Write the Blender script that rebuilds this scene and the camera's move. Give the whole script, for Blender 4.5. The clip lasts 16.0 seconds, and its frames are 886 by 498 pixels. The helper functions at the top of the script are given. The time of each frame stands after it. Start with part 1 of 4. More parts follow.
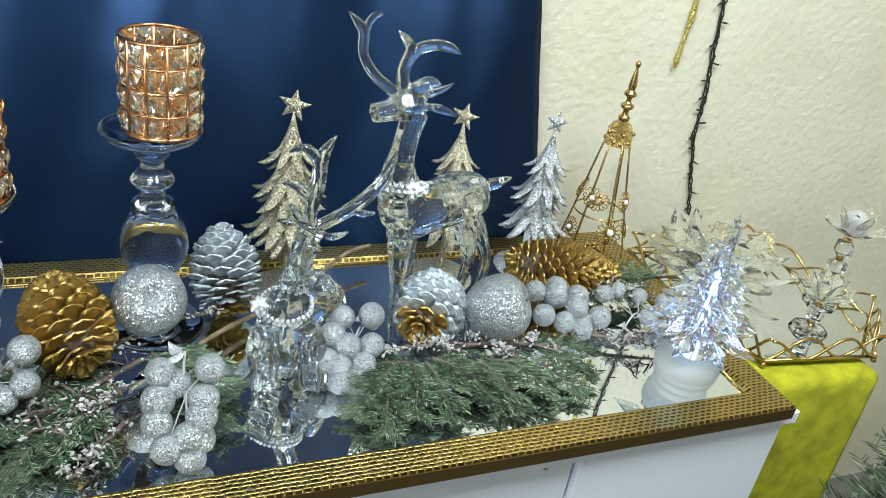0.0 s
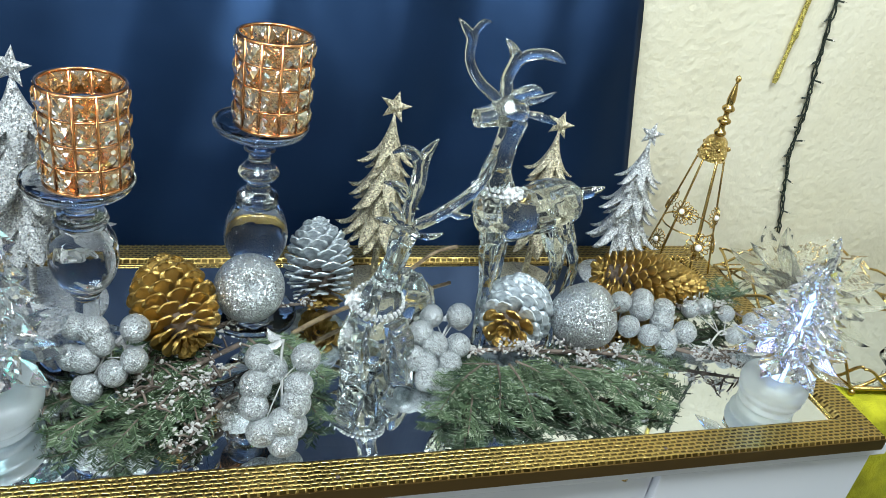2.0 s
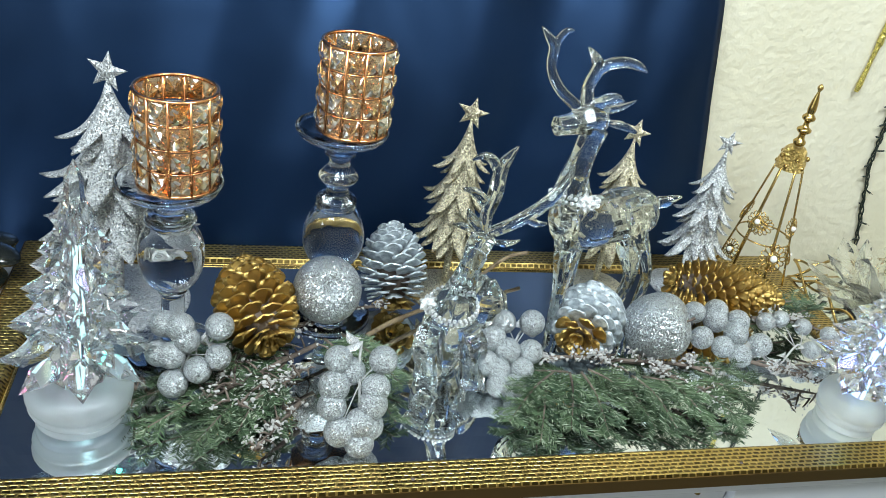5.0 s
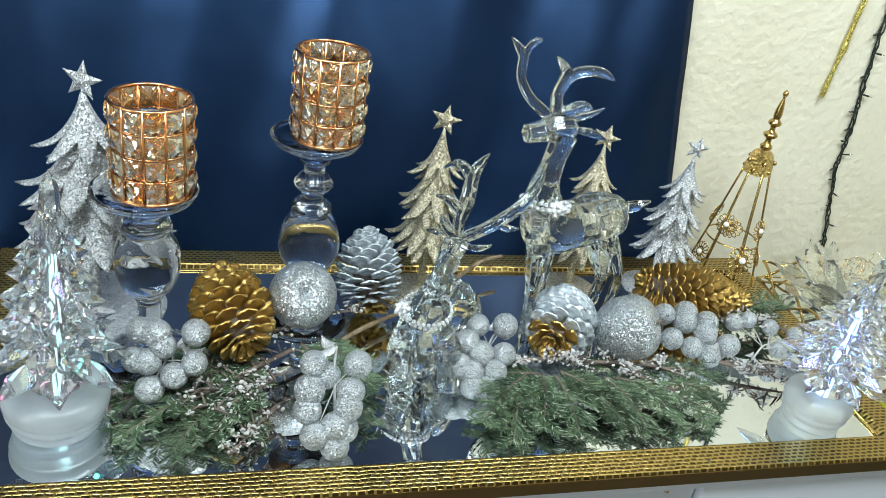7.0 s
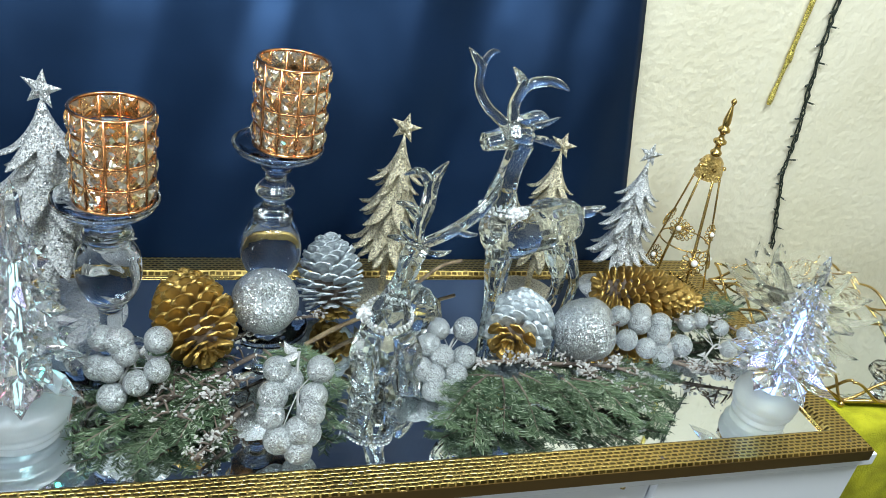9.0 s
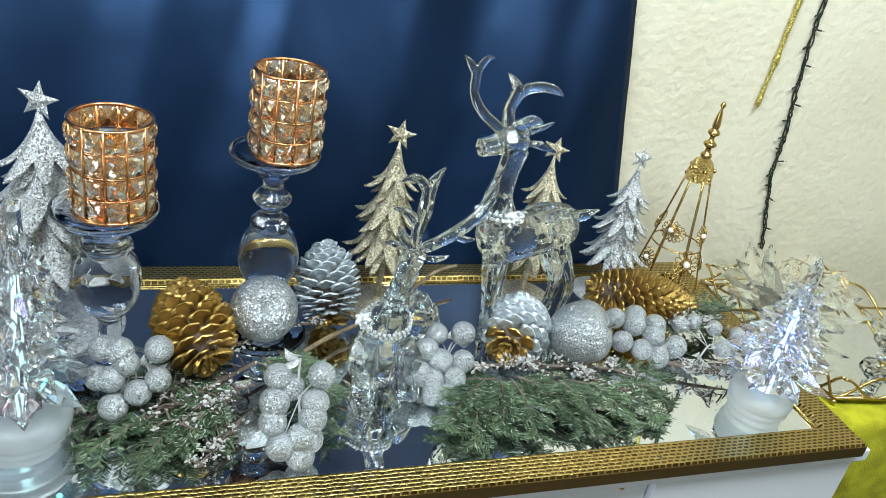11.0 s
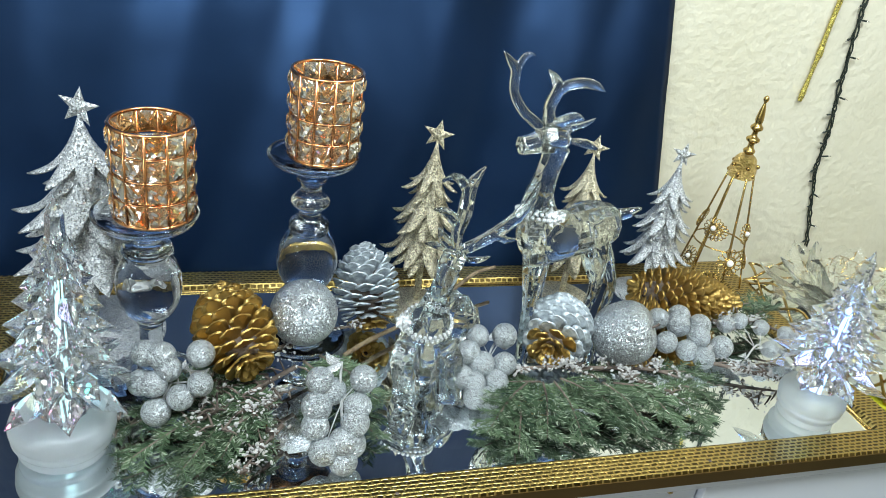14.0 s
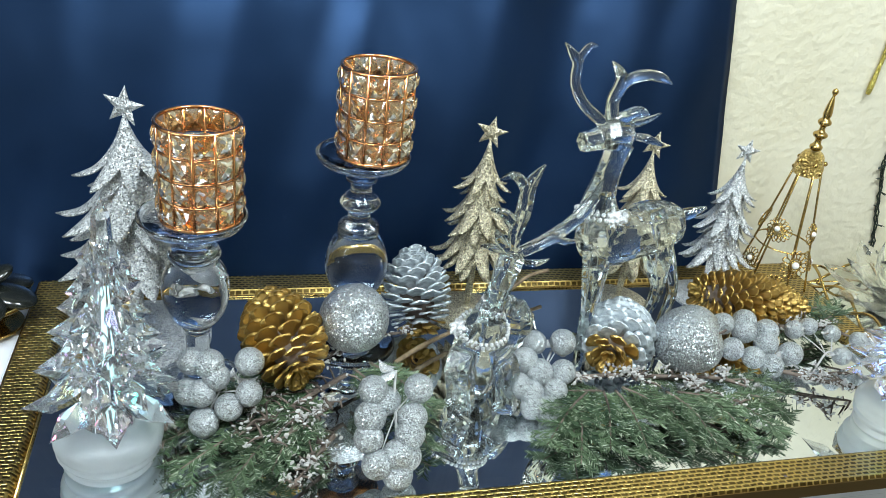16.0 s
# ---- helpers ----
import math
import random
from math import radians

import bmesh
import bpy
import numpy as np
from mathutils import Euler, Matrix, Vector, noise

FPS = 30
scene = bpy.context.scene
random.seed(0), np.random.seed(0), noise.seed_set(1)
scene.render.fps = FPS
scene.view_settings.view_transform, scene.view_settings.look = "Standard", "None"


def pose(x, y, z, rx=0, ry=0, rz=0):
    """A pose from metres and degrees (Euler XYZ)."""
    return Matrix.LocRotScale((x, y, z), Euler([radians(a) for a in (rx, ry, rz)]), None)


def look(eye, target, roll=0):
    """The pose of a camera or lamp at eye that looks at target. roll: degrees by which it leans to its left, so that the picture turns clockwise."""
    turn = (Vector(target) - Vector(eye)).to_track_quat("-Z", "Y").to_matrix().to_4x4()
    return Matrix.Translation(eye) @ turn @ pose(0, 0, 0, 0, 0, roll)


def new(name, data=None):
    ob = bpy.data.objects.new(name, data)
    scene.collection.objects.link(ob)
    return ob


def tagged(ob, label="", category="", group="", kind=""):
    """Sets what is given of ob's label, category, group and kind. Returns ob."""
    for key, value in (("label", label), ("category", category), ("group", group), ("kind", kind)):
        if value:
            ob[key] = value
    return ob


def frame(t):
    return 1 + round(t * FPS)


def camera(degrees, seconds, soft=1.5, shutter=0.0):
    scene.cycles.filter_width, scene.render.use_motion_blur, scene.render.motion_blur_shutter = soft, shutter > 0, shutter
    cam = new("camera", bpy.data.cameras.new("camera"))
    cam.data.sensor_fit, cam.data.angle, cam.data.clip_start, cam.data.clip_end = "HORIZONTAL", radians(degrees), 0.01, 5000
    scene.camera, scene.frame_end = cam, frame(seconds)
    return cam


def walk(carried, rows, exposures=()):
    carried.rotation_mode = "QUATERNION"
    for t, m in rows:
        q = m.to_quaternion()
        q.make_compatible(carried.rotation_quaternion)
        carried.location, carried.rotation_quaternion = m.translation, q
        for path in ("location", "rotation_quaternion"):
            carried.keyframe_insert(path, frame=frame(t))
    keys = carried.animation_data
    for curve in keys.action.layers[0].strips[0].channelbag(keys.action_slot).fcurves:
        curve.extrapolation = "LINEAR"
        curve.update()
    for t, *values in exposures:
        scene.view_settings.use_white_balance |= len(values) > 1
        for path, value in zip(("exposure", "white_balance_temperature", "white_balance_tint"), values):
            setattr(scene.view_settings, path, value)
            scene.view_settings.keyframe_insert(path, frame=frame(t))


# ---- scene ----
cam = camera(57.8, 16.0, soft=0.7)
PATH = [
    (0, (-0.056, 0.277, 1.364), (0.714, 1.859, 0.411), 9.7),
    (0.5, (-0.063, 0.277, 1.364), (0.669, 1.872, 0.405), 9.7),
    (1, (-0.069, 0.277, 1.365), (0.623, 1.887, 0.399), 10.0),
    (1.5, (-0.08, 0.274, 1.369), (0.57, 1.895, 0.395), 10.3),
    (2, (-0.086, 0.276, 1.368), (0.528, 1.911, 0.393), 10.4),
    (2.5, (-0.094, 0.279, 1.368), (0.5, 1.92, 0.392), 10.6),
    (3, (-0.103, 0.278, 1.369), (0.457, 1.93, 0.391), 10.4),
    (3.5, (-0.112, 0.279, 1.37), (0.411, 1.938, 0.385), 9.9),
    (6, (-0.109, 0.279, 1.375), (0.376, 1.947, 0.383), 9.5),
    (6.5, (-0.107, 0.274, 1.379), (0.406, 1.936, 0.392), 9.8),
    (7, (-0.107, 0.267, 1.384), (0.425, 1.926, 0.401), 9.9),
    (7.5, (-0.107, 0.259, 1.391), (0.456, 1.915, 0.42), 10.1),
    (8, (-0.11, 0.256, 1.394), (0.472, 1.906, 0.425), 10.3),
    (8.5, (-0.11, 0.255, 1.397), (0.476, 1.903, 0.427), 10.4),
    (9, (-0.111, 0.254, 1.396), (0.513, 1.893, 0.433), 11.0),
    (9.2, (-0.113, 0.255, 1.394), (0.542, 1.885, 0.439), 11.5),
    (11.5, (-0.125, 0.251, 1.399), (0.528, 1.888, 0.455), 10.4),
    (12, (-0.125, 0.254, 1.4), (0.529, 1.893, 0.458), 10.2),
    (12.5, (-0.125, 0.255, 1.397), (0.526, 1.898, 0.46), 10.1),
    (13, (-0.126, 0.258, 1.395), (0.51, 1.904, 0.453), 9.6),
    (13.5, (-0.125, 0.261, 1.392), (0.489, 1.912, 0.444), 9.2),
    (14, (-0.132, 0.263, 1.386), (0.453, 1.924, 0.44), 8.7),
    (14.5, (-0.141, 0.272, 1.384), (0.423, 1.936, 0.429), 8.5),
    (15, (-0.14, 0.28, 1.377), (0.398, 1.958, 0.43), 7.8),
    (15.5, (-0.14, 0.292, 1.37), (0.383, 1.972, 0.42), 7.5),
    (16, (-0.144, 0.302, 1.364), (0.363, 1.987, 0.414), 7.2),
]
walk(cam, [(t, look(eye, target, roll)) for t, eye, target, roll in PATH])

# ---- world and light ----
world = bpy.data.worlds.new("world")
scene.world = world
world.use_nodes = True
world.node_tree.nodes["Background"].inputs[0].default_value = (0.8, 0.9, 1.0, 1)
world.node_tree.nodes["Background"].inputs[1].default_value = 0.3
scene.view_settings.exposure = 0.0


def area_lamp(name, eye, target, w, h, power, colour):
    d = bpy.data.lights.new(name, "AREA")
    d.shape, d.size, d.size_y, d.energy, d.color = "RECTANGLE", w, h, power, colour
    ob = new(name, d)
    ob.matrix_world = look(eye, target)
    return ob


for eye, power in (((0.62, 0.30, 2.42), 33), ((-0.45, 0.25, 2.42), 32)):
    area_lamp("ceiling_lamp", eye, (eye[0], eye[1] + 0.15, 0), 0.6, 0.6, power * 1.08, (0.83, 0.95, 1.0))
# Added cool fill from the left, brightens that side and the glass; no window there.
area_lamp("left_fill_light", (-2.6, -0.6, 1.7), (0.1, 1.0, 0.9), 0.9, 1.1, 30, (0.8, 0.93, 1.0))


# ---- materials ----
def material(name, base=(0.8, 0.8, 0.8), rough=0.5, metal=0.0, **extra):
    m = bpy.data.materials.new(name)
    m.use_nodes = True
    b = m.node_tree.nodes["Principled BSDF"]
    b.inputs["Base Color"].default_value = (*base, 1)
    b.inputs["Roughness"].default_value = rough
    b.inputs["Metallic"].default_value = metal
    for key, value in extra.items():
        b.inputs[key.replace("_", " ")].default_value = value
    return m


def node(m, kind, **inputs):
    n = m.node_tree.nodes.new(kind)
    for key, value in inputs.items():
        n.inputs[key.replace("_", " ")].default_value = value
    return n


def wire(m, a, out, b, into):
    m.node_tree.links.new(a.outputs[out], b.inputs[into])


def shader(m):
    return m.node_tree.nodes["Principled BSDF"]


def place(m):
    return node(m, "ShaderNodeTexCoord")


def mottle(m, dark, light, scale, detail=5.0, low=0.35, high=0.65):
    """Colour that wanders between two tones."""
    tc, nz, ramp = place(m), node(m, "ShaderNodeTexNoise", Scale=scale, Detail=detail), node(m, "ShaderNodeValToRGB")
    ramp.color_ramp.elements[0].position, ramp.color_ramp.elements[1].position = low, high
    ramp.color_ramp.elements[0].color, ramp.color_ramp.elements[1].color = (*dark, 1), (*light, 1)
    wire(m, tc, "Object", nz, "Vector")
    wire(m, nz, "Fac", ramp, "Fac")
    wire(m, ramp, "Color", shader(m), "Base Color")
    return ramp


def relief(m, scale, strength, distance=0.002, detail=4.0, kind="ShaderNodeTexNoise"):
    tc, nz, bump = place(m), node(m, kind, Scale=scale), node(m, "ShaderNodeBump", Strength=strength, Distance=distance)
    if kind == "ShaderNodeTexNoise":
        nz.inputs["Detail"].default_value = detail
    wire(m, tc, "Object", nz, "Vector")
    wire(m, nz, 0, bump, "Height")
    wire(m, bump, "Normal", shader(m), "Normal")
    return bump


def glitter(m, scale, spread):
    """Each small flake faces its own way."""
    tc, vor = place(m), node(m, "ShaderNodeTexVoronoi", Scale=scale)
    sub, mul, add, norm = [node(m, "ShaderNodeVectorMath") for _ in range(4)]
    sub.operation, mul.operation, add.operation, norm.operation = "SUBTRACT", "SCALE", "ADD", "NORMALIZE"
    geo = node(m, "ShaderNodeNewGeometry")
    sub.inputs[1].default_value = (0.5, 0.5, 0.5)
    mul.inputs["Scale"].default_value = spread
    wire(m, tc, "Object", vor, "Vector")
    wire(m, vor, "Color", sub, 0)
    wire(m, sub, 0, mul, 0)
    wire(m, geo, "Normal", add, 0)
    wire(m, mul, 0, add, 1)
    wire(m, add, 0, norm, 0)
    wire(m, norm, 0, shader(m), "Normal")
    mix = node(m, "ShaderNodeMixRGB")
    sep = node(m, "ShaderNodeSeparateColor")
    base = shader(m).inputs["Base Color"].default_value[:3]
    mix.inputs[1].default_value = (*[c * 0.25 for c in base], 1)
    mix.inputs[2].default_value = (*[min(1, c * 1.55) for c in base], 1)
    wire(m, vor, "Color", sep, 0)
    wire(m, sep, 1, mix, 0)
    wire(m, mix, 0, shader(m), "Base Color")


def cut_facets(m, scale, spread):
    """Small polished facets, each tilted its own way."""
    at, cell, face = place(m), node(m, "ShaderNodeTexVoronoi", Scale=scale), node(m, "ShaderNodeNewGeometry")
    centre, size, tilt, unit = [node(m, "ShaderNodeVectorMath") for _ in range(4)]
    centre.operation, size.operation, tilt.operation, unit.operation = "SUBTRACT", "SCALE", "ADD", "NORMALIZE"
    centre.inputs[1].default_value, size.inputs["Scale"].default_value = (0.5, 0.5, 0.5), spread
    wire(m, at, "Object", cell, "Vector")
    wire(m, cell, "Color", centre, 0)
    wire(m, centre, 0, size, 0)
    wire(m, face, "Normal", tilt, 0)
    wire(m, size, 0, tilt, 1)
    wire(m, tilt, 0, unit, 0)
    wire(m, unit, 0, shader(m), "Normal")


CREAM = material("cream_wall", (0.72, 0.67, 0.52), 0.6)
mottle(CREAM, (0.66, 0.61, 0.46), (0.76, 0.71, 0.57), 3.0)
relief(CREAM, 75, 0.5, 0.005, 2.5)
NAVY = material("navy_velvet", (0.006, 0.02, 0.06), 0.42, Specular_IOR_Level=0.62)
shader(NAVY).inputs["Specular Tint"].default_value = (0.22, 0.46, 1.0, 1)
mottle(NAVY, (0.0008, 0.0028, 0.0095), (0.002, 0.0065, 0.020), 5.0)
pile, face, level = node(NAVY, "ShaderNodeVectorMath"), node(NAVY, "ShaderNodeNewGeometry"), node(NAVY, "ShaderNodeVectorMath")
nap, nap_at, nap_mix = node(NAVY, "ShaderNodeTexNoise", Scale=7.0, Detail=6.0), place(NAVY), node(NAVY, "ShaderNodeMapRange")
nap_mix.inputs["To Min"].default_value, nap_mix.inputs["To Max"].default_value = 0.25, 0.36
wire(NAVY, nap_at, "Object", nap, "Vector")
wire(NAVY, nap, "Fac", nap_mix, "Value")
wire(NAVY, nap_mix, "Result", shader(NAVY), "Roughness")
pile.operation, level.operation = "ADD", "NORMALIZE"
pile.inputs[1].default_value = (0.0, 0.0, 0.455)
wire(NAVY, face, "Normal", pile, 0)
wire(NAVY, pile, 0, level, 0)
wire(NAVY, level, 0, shader(NAVY), "Normal")
MIRROR = material("mirror", (0.82, 0.86, 0.88), 0.015, 1.0)
WHITE = material("white_lacquer", (0.70, 0.72, 0.78), 0.22)
relief(WHITE, 9, 0.03, 0.002)
GOLD = material("gold_metal", (0.52, 0.36, 0.13), 0.22, 1.0)
relief(GOLD, 60, 0.1, 0.001)
EMBOSS = material("embossed_gold", (0.5, 0.35, 0.11), 0.3, 1.0)
BRONZE = material("bronze_edge", (0.2, 0.125, 0.045), 0.35, 1.0)
COPPER = material("rose_gold", (0.78, 0.38, 0.17), 0.2, 1.0)
GLASS = material("clear_glass", (0.97, 0.99, 1.0), 0.0, Transmission_Weight=1.0, IOR=1.5)
relief(GLASS, 55, 0.35, 0.004, 1.0)
ACRYLIC = material("clear_acrylic", (0.93, 0.99, 1.0), 0.0, Transmission_Weight=0.985, IOR=1.48)
cut_facets(ACRYLIC, 50, 0.30)
ICE = material("iridescent_acrylic", (0.95, 0.985, 1.0), 0.012, Transmission_Weight=0.95, IOR=1.38, Thin_Film_Thickness=380.0, Thin_Film_IOR=1.55)
CRYSTAL_WHITE = material("lotus_crystal", (1.0, 1.0, 0.95), 0.0, Transmission_Weight=0.95, IOR=1.17)
AMBER = material("amber_crystal", (1.0, 0.83, 0.62), 0.0, Transmission_Weight=0.92, IOR=1.72)
cut_facets(AMBER, 210, 0.45)
tone, pick = node(AMBER, "ShaderNodeValToRGB"), node(AMBER, "ShaderNodeObjectInfo")
tone.color_ramp.elements[0].color, tone.color_ramp.elements[1].color = (1.0, 0.52, 0.15, 1), (1.0, 0.86, 0.58, 1)
wire(AMBER, pick, "Random", tone, "Fac")
wire(AMBER, tone, "Color", shader(AMBER), "Base Color")
FROST = material("frosted_acrylic", (0.90, 0.95, 0.98), 0.32, Transmission_Weight=0.78, IOR=1.38)
SILVER = material("silver_glitter", (0.56, 0.59, 0.61), 0.32, 0.8)
glitter(SILVER, 1050, 1.6)
PALE = material("white_glitter", (0.8, 0.83, 0.86), 0.35, 0.45)
glitter(PALE, 1100, 0.9)
TINSEL = material("silver_tree_glitter", (0.78, 0.84, 0.88), 0.42, 0.35)
glitter(TINSEL, 800, 1.8)
BERRY_COAT = material("berry_glitter", (0.54, 0.57, 0.585), 0.34, 0.55)
glitter(BERRY_COAT, 18, 1.9)
FLAKE = material("leaf_glitter", (0.7, 0.73, 0.75), 0.4, 0.35)
glitter(FLAKE, 24, 0.7)
CHAMPAGNE = material("champagne_glitter", (0.66, 0.575, 0.41), 0.4, 0.45)
glitter(CHAMPAGNE, 800, 1.8)
GOLD_CONE = material("gold_paint", (0.50, 0.33, 0.10), 0.34, 0.9)
relief(GOLD_CONE, 180, 0.3, 0.001)
WHITE_CONE = material("frosted_cone_paint", (0.6, 0.66, 0.72), 0.4, 0.45)
mottle(WHITE_CONE, (0.34, 0.39, 0.43), (0.72, 0.77, 0.8), 3.5)
relief(WHITE_CONE, 180, 0.3, 0.001)
BARK = material("brown_twig", (0.07, 0.05, 0.035), 0.85)
mottle(BARK, (0.035, 0.024, 0.018), (0.17, 0.13, 0.105), 60)
NEEDLE = material("fir_needles", (0.06, 0.11, 0.07), 0.6, Specular_IOR_Level=0.25)
mottle(NEEDLE, (0.018, 0.038, 0.018), (0.085, 0.125, 0.066), 40)
SNOW = material("snow_flock", (0.43, 0.415, 0.40), 0.5)
relief(SNOW, 300, 0.5, 0.002)
YELLOW = material("yellow_plush", (0.42, 0.40, 0.012), 0.9)
mottle(YELLOW, (0.30, 0.29, 0.004), (0.48, 0.46, 0.012), 35)
relief(YELLOW, 350, 0.6, 0.004)
BLACK = material("dark_green_cable", (0.012, 0.02, 0.014), 0.45)
PEARL = material("pearl", (0.85, 0.82, 0.78), 0.2, Coat_Weight=0.5)
# Floor is out of view; kept dark to cut bounce and deepen glass contrast.
FLOOR = material("unseen_dark_floor", (0.16, 0.155, 0.15), 0.25)
mottle(FLOOR, (0.12, 0.118, 0.112), (0.20, 0.195, 0.19), 4)
CEILING = material("ceiling_paint", (0.8, 0.8, 0.78), 0.8)


# ---- mesh helpers ----
def mesh_of(bm, name, mat, smooth=True):
    me = bpy.data.meshes.new(name)
    bm.normal_update()
    bm.to_mesh(me)
    bm.free()
    me.materials.append(mat)
    if smooth:
        me.shade_smooth()
    return me


def part(name, bm, mat, parent, label="", smooth=True):
    """One mesh object under a thing or a part; bm may be a mesh that is shared."""
    me = mesh_of(bm, name, mat, smooth) if isinstance(bm, bmesh.types.BMesh) else bm
    ob = new(name, me)
    ob.parent = parent
    return tagged(ob, label)


def thing(name, at, label, category, group="", kind="", turn=0.0):
    ob = new(name)
    ob.matrix_world = pose(*at, 0, 0, turn)
    return tagged(ob, label, category, group, kind)


def box(x0, y0, z0, x1, y1, z1, bevel=0.0, bm=None):
    bm = bm or bmesh.new()
    r = bmesh.ops.create_cube(bm, size=1)
    bmesh.ops.transform(bm, matrix=Matrix.Translation(((x0 + x1) / 2, (y0 + y1) / 2, (z0 + z1) / 2)) @ Matrix.Diagonal((x1 - x0, y1 - y0, z1 - z0, 1)), verts=r["verts"])
    if bevel:
        edges = list({e for v in r["verts"] for e in v.link_edges})
        bmesh.ops.bevel(bm, geom=edges, offset=bevel, segments=2, affect="EDGES", profile=0.5)
    return bm


def lathe(profile, steps=40, bm=None):
    """Turn (radius, height) pairs round z."""
    bm = bm or bmesh.new()
    rings = []
    for r, z in profile:
        if r < 1e-5:
            rings.append([bm.verts.new((0, 0, z))])
        else:
            rings.append([bm.verts.new((r * math.cos(2 * math.pi * i / steps), r * math.sin(2 * math.pi * i / steps), z)) for i in range(steps)])
    for a, b in zip(rings, rings[1:]):
        for i in range(steps):
            j = (i + 1) % steps
            loop = [a[i % len(a)], a[j % len(a)], b[j % len(b)], b[i % len(b)]]
            loop = [v for k, v in enumerate(loop) if v not in loop[:k]]
            if len(loop) > 2:
                bm.faces.new(loop)
    return bm


def rounded(profile, per=5):
    """A smooth line through the pairs of a profile."""
    pts = [Vector((*p, 0)) for p in profile]
    out = []
    for i in range(len(pts) - 1):
        p0, p1, p2, p3 = pts[max(i - 1, 0)], pts[i], pts[i + 1], pts[min(i + 2, len(pts) - 1)]
        for k in range(per):
            t = k / per
            q = 0.5 * ((2 * p1) + (p2 - p0) * t + (2 * p0 - 5 * p1 + 4 * p2 - p3) * t * t + (3 * p1 - p0 - 3 * p2 + p3) * t ** 3)
            out.append((max(q.x, 0), q.y))
    out.append(tuple(profile[-1]))
    return out


def smooth_line(points, per=5):
    pts = [Vector(p) for p in points]
    out = []
    for i in range(len(pts) - 1):
        p0, p1, p2, p3 = pts[max(i - 1, 0)], pts[i], pts[i + 1], pts[min(i + 2, len(pts) - 1)]
        for k in range(per):
            t = k / per
            out.append(0.5 * ((2 * p1) + (p2 - p0) * t + (2 * p0 - 5 * p1 + 4 * p2 - p3) * t * t + (3 * p1 - p0 - 3 * p2 + p3) * t ** 3))
    out.append(pts[-1])
    return out


def tube(points, radii, sides=8, per=4, bm=None, flat=1.0):
    """A round bar along a smooth line; radii: one number or one for each point."""
    bm = bm or bmesh.new()
    if not isinstance(radii, (list, tuple)):
        radii = [radii] * len(points)
    line = smooth_line(points, per)
    rad = [r for r, _ in rounded([(r, i) for i, r in enumerate(radii)], per)]
    rings, up = [], Vector((0.13, 0.3, 1)).normalized()
    for i, p in enumerate(line):
        d = (line[min(i + 1, len(line) - 1)] - line[max(i - 1, 0)]).normalized()
        if abs(d.dot(up)) > 0.97:
            up = Vector((1, 0.2, 0.1)).normalized()
        a = d.cross(up).normalized()
        b = a.cross(d).normalized()
        up = b
        rings.append([bm.verts.new(p + rad[i] * (a * math.cos(2 * math.pi * k / sides) + flat * b * math.sin(2 * math.pi * k / sides))) for k in range(sides)])
    for a, b in zip(rings, rings[1:]):
        for k in range(sides):
            bm.faces.new((a[k], a[(k + 1) % sides], b[(k + 1) % sides], b[k]))
    bm.faces.new(rings[0][::-1])
    bm.faces.new(rings[-1])
    return bm


def ball(r, at=(0, 0, 0), u=20, v=12, scale=(1, 1, 1), bm=None):
    bm = bm or bmesh.new()
    bmesh.ops.create_uvsphere(bm, u_segments=u, v_segments=v, radius=r, matrix=Matrix.Translation(at) @ Matrix.Diagonal((*scale, 1)))
    return bm

# ---- the room ----
WALL_Y, TOP, GLASS_Z = 1.27, 0.789, 0.80


def block(name, dims, mat, label, category, bevel=0.0):
    ob = new(name, mesh_of(box(*dims, bevel), name, mat, False))
    return tagged(ob, label, category, kind="structure")


block("wall_north", (-3.3, WALL_Y, 0, 2.3, WALL_Y + 0.12, 2.5), CREAM, "cream painted wall with rough plaster texture", "wall")
block("wall_south", (-3.3, -3.42, 0, 2.3, -3.3, 2.5), CREAM, "cream painted wall behind the camera", "wall")
block("wall_east", (2.18, -3.3, 0, 2.3, WALL_Y, 2.5), CREAM, "cream painted side wall beside the tray table", "wall")
block("wall_west", (-3.3, -3.3, 0, -3.18, WALL_Y, 2.5), CREAM, "cream painted side wall", "wall")
block("floor", (-3.3, -3.42, -0.1, 2.3, WALL_Y + 0.12, 0), FLOOR, "dark grey floor out of view", "floor")
block("ceiling", (-3.3, -3.42, 2.5, 2.3, WALL_Y + 0.12, 2.6), CEILING, "white painted ceiling", "ceiling")


